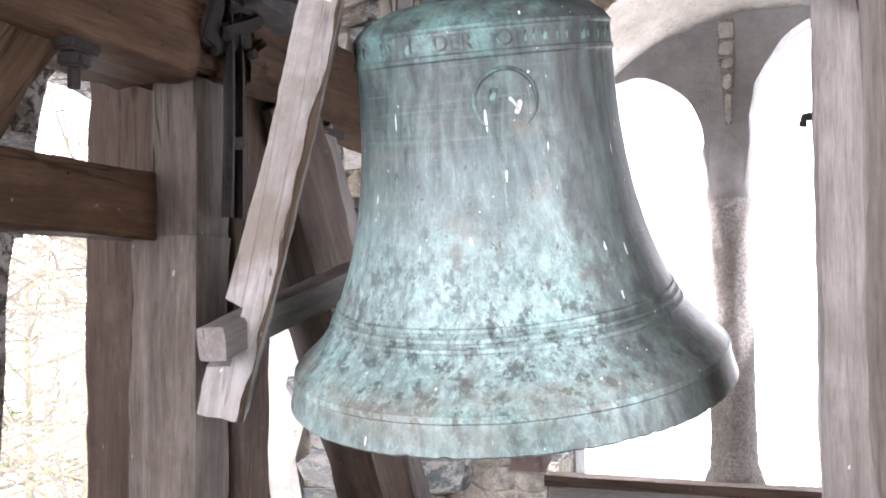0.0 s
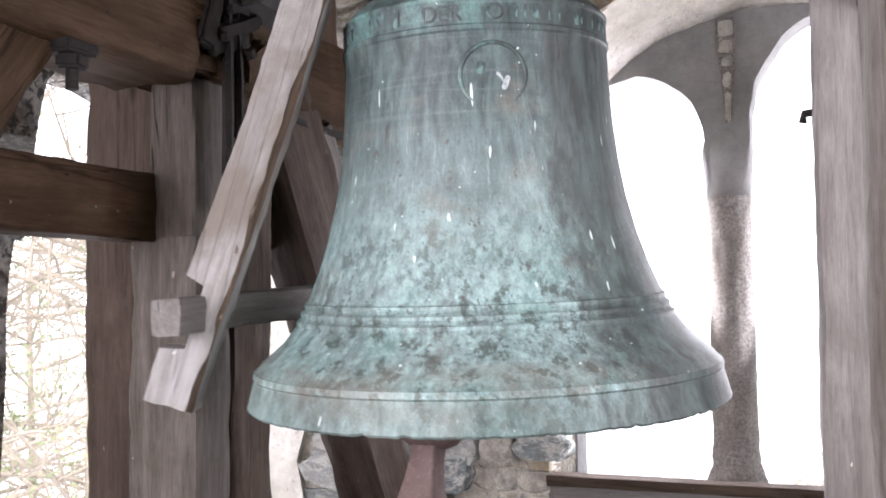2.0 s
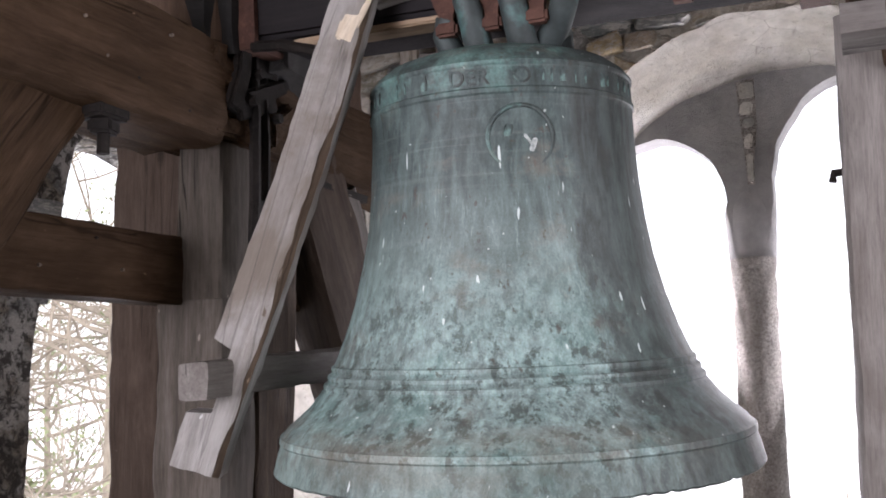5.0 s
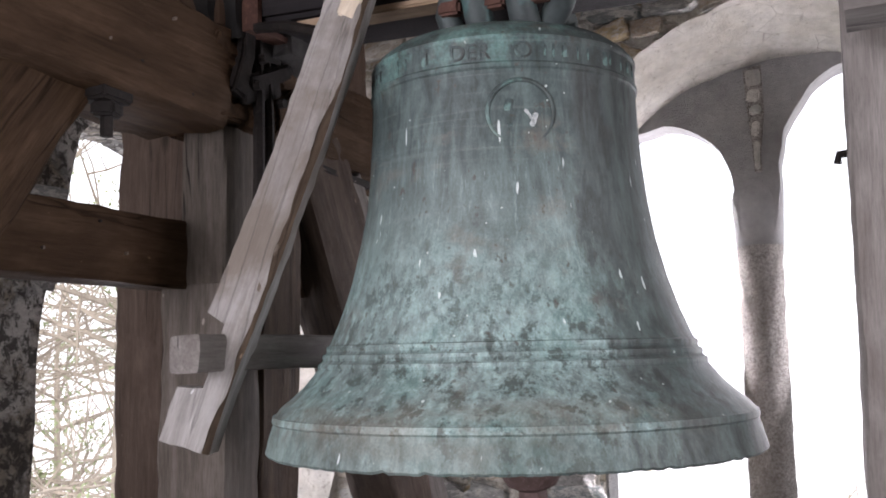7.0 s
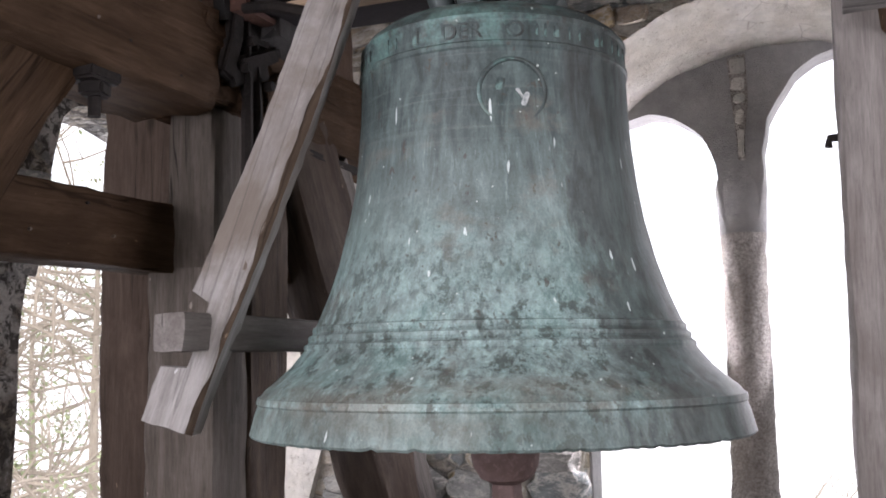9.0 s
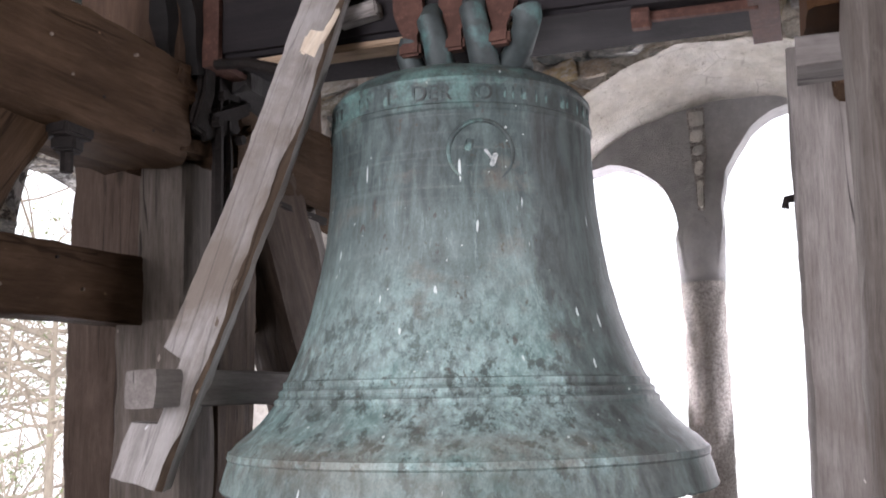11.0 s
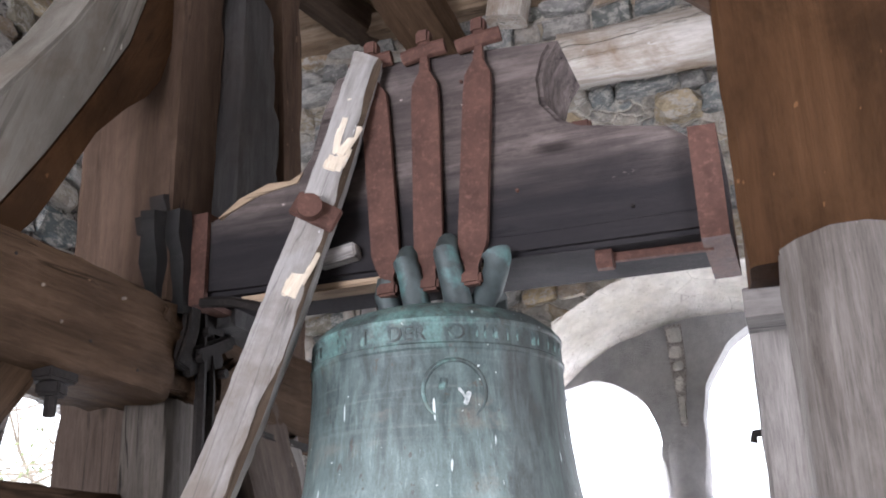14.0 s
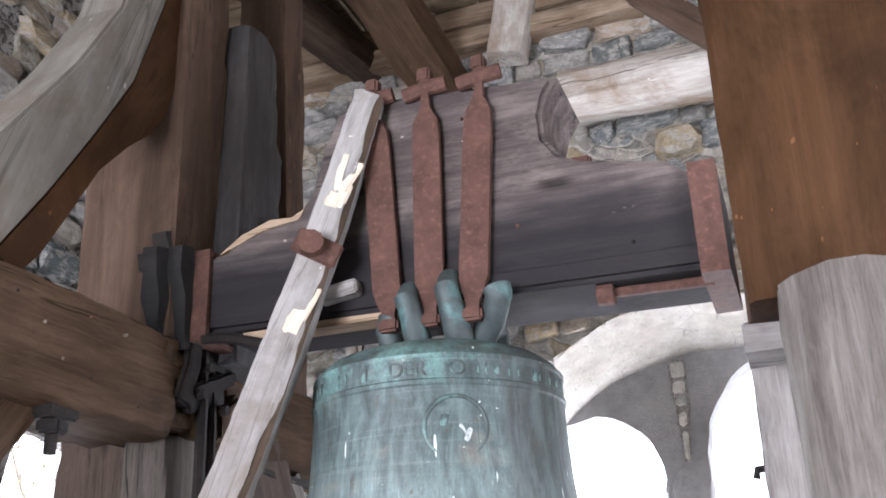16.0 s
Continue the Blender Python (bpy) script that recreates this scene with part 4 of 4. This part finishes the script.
for (x0, z0), (x1, z1) in zip(yoke_outline, yoke_outline[1:] + yoke_outline[:1]):
    k = max(1, int(math.hypot(x1 - x0, z1 - z0) / 0.03))
    ol += [(x0 + (x1 - x0) * i / k, z0 + (z1 - z0) * i / k) for i in range(k)]
ybm = slab([tuple(at(x, 0, z).xz) for x, z in ol], [], YF - 2.05, YB - 2.05)
rims = [e for e in ybm.edges if len(e.link_faces) == 2 and abs(e.link_faces[0].normal.y - e.link_faces[1].normal.y) > 0.5]
bmesh.ops.bevel(ybm, geom=rims, offset=0.012, segments=2, affect="EDGES")
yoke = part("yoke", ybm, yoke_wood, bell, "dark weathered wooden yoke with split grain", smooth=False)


worn = [(-1.27, 0.962), (-1.21, 1.004), (-1.13, 1.031), (-1.07, 1.027), (-1.035, 1.045), (-1.05, 1.018), (-1.11, 1.012), (-1.17, 1.0), (-1.22, 0.978)]
part("worn_edge", slab([tuple(at(x, 0, z).xz) for x, z in worn], [], YF - 2.054, YF - 2.03), worn_tan, yoke, "pale worn top edge", smooth=False)


def band(x, z0, z1, wid, label):
    """A forged iron ring round the yoke's end, in one piece."""
    y0, y1, th, pad = YF - 2.05, YB - 2.05, 0.014, 0.004
    b0, b1 = at(0, 0, z0).z, at(0, 0, z1).z

    def rect(o):
        return [(y0 - o, b0 - o), (y1 + o, b0 - o), (y1 + o, b1 + o), (y0 - o, b1 + o)]

    xm = at(x, 0, 0).x
    bm = slab(rect(th + pad), [rect(pad)], xm - wid / 2, xm + wid / 2)
    for v in bm.verts:
        v.co = Vector((v.co.y, v.co.x, v.co.z))
    bmesh.ops.recalc_face_normals(bm, faces=bm.faces[:])
    for v in bm.verts:
        v.co += Vector([0.004 * wob(v.co, 9, k) for k in (1, 2, 3)])
    return part("end_band", bm, red_iron, yoke, label, smooth=False)


band(-1.32, 0.757, 0.958, 0.06, "rust-red iron band round the yoke's end")
band(-0.09, 0.74, 0.955, 0.058, "rust-red iron band round the yoke's end")


def strap(xt, xb):
    """A flat iron strap: broad blade, narrow neck at each end, cross bar on top."""
    zt, zb = 1.245, 0.70
    pts = [(0.0, 0.009), (0.05, 0.01), (0.1, 0.012), (0.16, 0.031), (0.24, 0.034), (0.85, 0.034), (0.9, 0.026), (0.94, 0.016), (1.0, 0.014)]
    y = YF - 0.008
    outl = [(s, -w) for s, w in pts] + [(s, w) for s, w in pts[::-1]]
    loop = []
    for s, w in outl:
        z = zt + 0.055 - (zt + 0.055 - zb) * s
        x = xt + (xb - xt) * s + w
        loop.append(tuple(at(x, 0, z).xz))
    bm = slab(loop, [], y - 0.016 - 2.05, y - 2.05)
    st = part("strap", bm, red_iron, yoke, "rust-red iron strap", smooth=False)
    part("foot", block(0.05, 0.03, 0.03, 0.006), red_iron, st, "", Matrix.Translation(at(xb, y - 0.012, zb + 0.005)))
    part("cross_bar", tube([at(xt - 0.055, y - 0.005, zt + 0.043), at(xt, y - 0.01, zt + 0.05), at(xt + 0.052, y - 0.005, zt + 0.057)], 0.019, 10), red_iron, st, "thick iron cross bar")
    part("nut", block(0.035, 0.035, 0.04, 0.006), red_iron, st, "", Matrix.Translation(at(xt, y - 0.008, zt + 0.085)))


for xt, xb in ((-0.843, -0.806), (-0.705, -0.708), (-0.566, -0.61)):
    strap(xt, xb)
part("under_rod", tube([at(-0.32, YF + 0.06, 0.735), at(-0.1, YF + 0.06, 0.73)], 0.012, 8), red_iron, yoke, "iron rod under the yoke")
part("rod_knob", tube([at(-0.345, YF + 0.05, 0.732), at(-0.31, YF + 0.05, 0.731)], 0.026, 10), red_iron, yoke)
part("peg", block(0.1, 0.04, 0.035, 0.004), pale_ash, yoke, "pale wooden peg", Matrix.Translation(at(-0.93, YF - 0.02, 0.805)) @ pose(0, 0, 0, 0, -8, 0))

part("packing_strip", block(0.62, 0.07, 0.016, 0.004, 1, 0.004, 3), worn_tan, yoke, "pale wooden packing strip", Matrix.Translation(at(-0.9, YF + 0.045, 0.747)))
part("bracket", tube([at(-1.3, YF - 0.012, 0.745), at(-1.22, YF - 0.01, 0.738), at(-1.14, YF + 0.0, 0.715), at(-1.12, YF + 0.01, 0.7)], 0.013, 6), black_iron, yoke, "bent iron bracket")
part("iron_stub", block(0.05, 0.03, 0.045, 0.006, 1, 0.006, 5), red_iron, yoke, "rusty iron stub", Matrix.Translation(at(-0.36, YF + 0.06, 1.05)))
for k, (x, z) in enumerate(((-1.07, 0.83), (-0.5, 0.9), (-0.25, 0.82), (-0.62, 1.2))):
    part("nail", tube([at(x, YF + 0.004, z), at(x, YF - 0.006, z + 0.002)], 0.004, 6), [black_iron, red_iron][k % 2], yoke)

# lever: a pale hewn pole bolted to the yoke, leaning outward to its foot
p_top, p_low = at(-0.848, 1.875, 1.29), at(-1.312, 1.669, -0.185)
lever_len = (p_low - p_top).length
lev = along(p_top, p_low)


def lever_mesh():
    """A hewn pole, slightly bowed, with a slot cut into one side near its foot for the cross bar."""
    bm = timber(lever_len, 0.09, 0.086, 31, 0.003, 0.1, bend=lambda s: (0, -0.022 * math.sin(math.pi * min(1, s * 1.05))), taper=lambda s: (0.95 + 0.15 * s, 0.88 + 0.34 * s), ends=0.006, step=0.012)
    for v in bm.verts:
        if 0.835 < v.co.x / lever_len < 0.93 and v.co.z > 0.0:
            v.co.z = 0.003 * wob(v.co, 30, 2)
    bm.verts.index_update()
    bm.verts.ensure_lookup_table()
    for i in range(len(bm.verts) // 20):
        front, flank = bm.verts[20 * i], bm.verts[20 * i + 19]
        s = front.co.x
        d = 0.009 + 0.024 * max(-0.2, wob((s, 0, 0), 4.3, 5)) + 0.008 * wob((s, 0, 0), 13, 6) + 0.002 * wob((s, 0, 0), 40, 7)
        d = max(0.001, min(0.02, d))
        front.co.z += d
        flank.co.y -= 0.8 * d
    for f in bm.faces:
        ks = {v.index % 20 for v in f.verts}
        if ks == {0, 19}:
            f.material_index = 1
    return bm


lever = part("lever", lever_mesh(), [pale_ash, wane_brown], bell, "pale grey hewn wooden lever", lev)
part("bar", timber(0.86, 0.07, 0.074, 33, 0.004, 0.16), grey_oak, lever, "squared wooden cross bar", lev.inverted() @ along(at(-1.25, 1.574, -0.003), at(-1.252, 2.35, 0.0)))


part("bolt_plate", block(0.06, 0.012, 0.11, 0.004), red_iron, lever, "rusty iron plate", pose(0.425, 0.047, -0.018, 0, -8, 0))
part("bolt_head", tube([(0.425, 0.047, -0.005), (0.425, 0.08, -0.005)], 0.029, 12), red_iron, lever, "rusty round bolt head")
for s, z, l, w, rot in ((0.2, -0.005, 0.15, 0.018, 6), (0.235, -0.032, 0.09, 0.02, -8), (0.285, -0.02, 0.07, 0.042, 0), (0.575, -0.035, 0.12, 0.036, -5)):
    part("scar", block(l, 0.008, w, 0.003, 3, 0.01, 3), split_wood, lever, "fresh pale split in the wood", pose(s, 0.0425, z, 0, rot, 0))
for s, z, l, w, seed in ((1.12, -0.045, 0.06, 0.012, 2), (1.2, -0.046, 0.04, 0.01, 4)):
    part("knot", block(l, 0.006, w, 0.002, 3, 0.014, seed), worn_hollow, lever, "dark worn hollow", pose(s, 0.0435, z, 0, 7 * (seed % 3 - 1), 0))

# clapper: an iron ball with a square flared flight below
CL = Vector(at(-0.757, 2.05, 0.6))
clapper = part("clapper", tube([(0, 0, 0.03), (0, 0, -0.3), (0, 0, -0.82)], lambda s: 0.024 + 0.012 * s, 12), clapper_iron, bell, "reddish iron clapper", Matrix.Translation(CL))
ball = lathe([(0.001, 0.075), (0.03, 0.07), (0.055, 0.052), (0.07, 0.025), (0.074, 0.0), (0.07, -0.026), (0.055, -0.05), (0.03, -0.062), (0.001, -0.065)], 32, 0.004, 3)
part("ball", ball, clapper_iron, clapper, "worn rounded striking ball", pose(0, 0, -0.865))
part("flight", timber(0.16, 0.062, 0.062, 5, 0.003, 0.25, taper=lambda s: (0.8 + 0.75 * s**2, 0.8 + 0.75 * s**2)), clapper_iron, clapper, "square flared tail", along((0, 0, -0.91), (0, 0, -1.08)))

# lime plaster left on the far wall beside the corner
coat = [(-2.3, Z(-1.5)), (-1.98, Z(-1.5)), (-1.93, Z(-0.9)), (-1.99, Z(-0.6)), (-1.9, Z(-0.3)), (-1.96, Z(0.0)), (-1.88, Z(0.25)), (-1.94, Z(0.5)), (-2.0, Z(0.62)), (-2.3, Z(0.66))]
part("plaster_coat", slab(coat, [], W_F - 0.035, W_F + 0.01), lime_plaster, far_wall, "crumbling tan plaster flaking from the stones", smooth=False)

boarding = thing("boarding", "pale weathered upright boards against the stone wall", "boards")
for k, (x, w) in enumerate(((-1.56, 0.07), (-1.485, 0.06), (-1.415, 0.07), (-1.34, 0.06))):
    spar("board", (x, W_F - 0.09, Z(0.55)), (x + 0.01, W_F - 0.09, Z(1.2 - 0.04 * (k % 2))), w, 0.03, [silver_log, pale_ash][k % 2], boarding, seed=70 + k, corner=0.1)

# ---- outside: ground, trees ----
bm = bmesh.new()
for i in range(41):
    for j in range(41):
        r = lambda k: math.copysign((abs(k - 20) / 20) ** 3 * 900, k - 20)
        bm.verts.new((r(i), r(j), -9 + (0.8 * wob((i, j, 0), 0.4, 2))))
bm.verts.ensure_lookup_table()
for i in range(40):
    for j in range(40):
        a = i * 41 + j
        bm.faces.new([bm.verts[k] for k in (a, a + 41, a + 42, a + 1)])
tagged(new("ground", mesh_of("ground", bm, dry_grass)), "dry spring grass far below the tower", "ground", kind="structure")


def tree(x, y, height, seed, leafy):
    rng = random.Random(seed)
    t = thing("tree", "bare spring tree with thin pale branches and young leaves", "tree", pose(x, y, -9), "trees round the tower")
    part("trunk", tube([(0.12 * wob((k, 0, 0), 0.7, seed), 0.12 * wob((0, k, 0), 0.7, seed), height * k / 9) for k in range(10)], lambda s: 0.17 * (1 - 0.85 * s), 8), bark, t)
    twigs, leaves = bmesh.new(), bmesh.new()

    def grow(p, d, length, rad, level):
        pts = [p]
        for k in range(4):
            d = (d + Vector([rng.uniform(-0.22, 0.22) for _ in range(3)]) + Vector((0, 0, 0.03))).normalized()
            pts.append(pts[-1] + d * length / 4)
        piece = tube(pts, lambda s: rad * (1 - 0.7 * s), 4)
        me = bpy.data.meshes.new("tmp")
        piece.to_mesh(me)
        piece.free()
        twigs.from_mesh(me)
        bpy.data.meshes.remove(me)
        if level < 2:
            for k in range(5 if level == 0 else 4):
                grow(pts[rng.randint(1, 4)], (d + Vector([rng.uniform(-0.9, 0.9) for _ in range(3)])).normalized(), length * rng.uniform(0.4, 0.65), rad * 0.5, level + 1)
        elif leafy:
            for q in pts[1:]:
                for _ in range(leafy):
                    c = q + Vector([rng.uniform(-0.12, 0.12) for _ in range(3)])
                    u, w = Vector([rng.uniform(-1, 1) for _ in range(3)]).normalized() * 0.038, Vector([rng.uniform(-1, 1) for _ in range(3)]).normalized() * 0.019
                    leaves.faces.new([leaves.verts.new(c + v) for v in (u, w, -u, -w)])

    for k in range(22):
        h = height * rng.uniform(0.45, 0.98)
        a = rng.uniform(0, 6.28)
        grow(Vector((0, 0, h)), Vector((math.cos(a), math.sin(a), rng.uniform(-0.1, 0.5))).normalized(), rng.uniform(1.4, 2.6), 0.035, 0)
    part("crown", twigs, bark, t, "thin bare branches")
    if leafy:
        part("foliage", leaves, leaf_green, t, "sparse young green leaves")


for k, (x, y, h, leafy) in enumerate([(-8.0, 7.2, 12.5, 2), (-9.5, 8.5, 12.0, 0), (-11.0, 9.0, 13.0, 3), (-7.4, 8.2, 11.5, 0), (-10.0, 11.5, 12.5, 0), (-13.0, 13.0, 12.0, 2), (-1.5, 15.0, 7.6, 0), (0.8, 17.0, 7.4, 1)]):
    tree(x, y, h, 20 + k, leafy)


# ---- stones in the walls ----
def stone_mesh(seed):
    bm = bmesh.new()
    bmesh.ops.create_icosphere(bm, subdivisions=2, radius=1)
    for v in bm.verts:
        d = v.co.normalized()
        box = Vector([math.copysign(abs(c) ** 0.42, c) for c in d])
        v.co = box * (0.9 + 0.34 * wob(d, 1.9, seed)) + 0.2 * Vector((wob(d, 2.5, seed + 20), 0, wob(d, 2.5, seed + 30)))
    return mesh_of("stone", bm, field_stone)


stones = [stone_mesh(s) for s in range(8)]


def lay(wall, to_world, x0, x1, z0, z1, keep, seed, size=0.12, depth=0.07):
    """Courses of uneven field stones set in the mortar, proud of the wall's face."""
    rng = random.Random(seed)
    inv = wall.matrix_basis.inverted()
    z = z0
    while z < z1:
        h = size * rng.uniform(0.55, 1.05)
        x = x0 - rng.uniform(0, 0.1)
        while x < x1:
            w = size * rng.uniform(0.8, 2.1)
            hh = h * rng.uniform(0.7, 1.05)
            cx, cz = x + w / 2, z + h / 2 + rng.uniform(-0.015, 0.015)
            if keep(cx, cz) and rng.random() < 0.9:
                ob = new("stone", rng.choice(stones))
                ob.parent = wall
                p, ry = to_world(cx, cz)
                m = Matrix.Translation(p) @ pose(0, 0, 0, 0, rng.uniform(-14, 14), ry) @ Matrix.Diagonal((w * 0.56, depth * rng.uniform(0.45, 1.3), hh * 0.57, 1))
                ob.matrix_basis = inv @ m
            x += w * 1.02
        z += h * 1.02


def over_arch(x, z):
    return not (-1.08 < x < 0.6 and z < Z(recess(max(-1.05, min(0.5, x)))) + 0.035) if -1.1 < x < 0.55 else True


lay(far_wall, lambda x, z: (Vector((x, W_F + 0.005, z)), 0), -2.25, 0.35, Z(0.9), Z(2.6), over_arch, 3, 0.12, 0.06)
lay(far_wall, lambda x, z: (Vector((x, W_F + 0.005, z)), 0), -1.93, -1.06, Z(-1.2), Z(1.0), lambda x, z: True, 4, 0.14, 0.06)
lay(left_wall, lambda x, z: (Vector((W_L - 0.005, x, z)), 90), 1.0, 3.35, Z(-0.6), Z(2.6), lambda y, z: not (1.6 < y < 3.35 and z < Z(0.9)), 6, 0.13, 0.045)

lay(left_wall, lambda x, z: (Vector((W_L - 0.005, x, z)), 90), 1.5, 2.36, Z(0.22), Z(0.92), lambda y, z: y < 2.3 + 0.06 * (z - Z(0.3)), 9, 0.1, 0.04)

# ---- what moves ----


AXLE = Vector((0, -0.013, -0.053))  # the true centre of the swing, from the bell's origin


def swing(t):
    """The bell's lean in degrees at t seconds; plus is away from the camera."""
    fade = 1.0 if t < 8.2 else max(0.0, 1 - (t - 8.2) / 2.0)
    return fade * (13.73 * math.exp(-0.170 * min(t, 3.5) - 0.430 * max(0, t - 3.5)) * math.cos(2 * math.pi * t / 1.7050 + 0.104) + -0.49)


CLAPPER = [(0.0, 18), (0.15, 2), (0.3, -20), (0.45, -28), (0.6, -28), (0.75, -16), (0.9, -2), (1.0, 7), (1.1, 15), (1.2, 20), (1.35, 23), (1.5, 20), (1.65, 5), (1.8, -9), (1.95, -17), (2.1, -19), (2.25, -12), (2.4, -4), (2.55, 3), (2.7, 9), (2.85, 12),
           (3.0, 10), (3.2, 0), (3.5, -10), (3.7, -12), (4.1, 4), (4.5, 10), (4.9, 2), (5.3, -6), (5.7, 2), (6.1, -2), (6.4, 1), (6.8, 6), (7.0, 8), (7.4, 1), (7.6, -2), (7.8, -6), (8.0, -6), (8.4, 0), (8.8, 4), (9.3, -2), (10.0, 3), (10.5, 4), (11.0, 2), (12.0, 1), (16.0, 1)]


def motions():
    walk(bell, [(k / 10, Matrix.Translation(HUNG + AXLE) @ pose(0, 0, 0, swing(k / 10)) @ Matrix.Translation(-AXLE)) for k in range(161)])
    walk(clapper, [(t, Matrix.Translation(CL) @ pose(0, 0, 0, a - swing(t))) for t, a in CLAPPER])


motions()
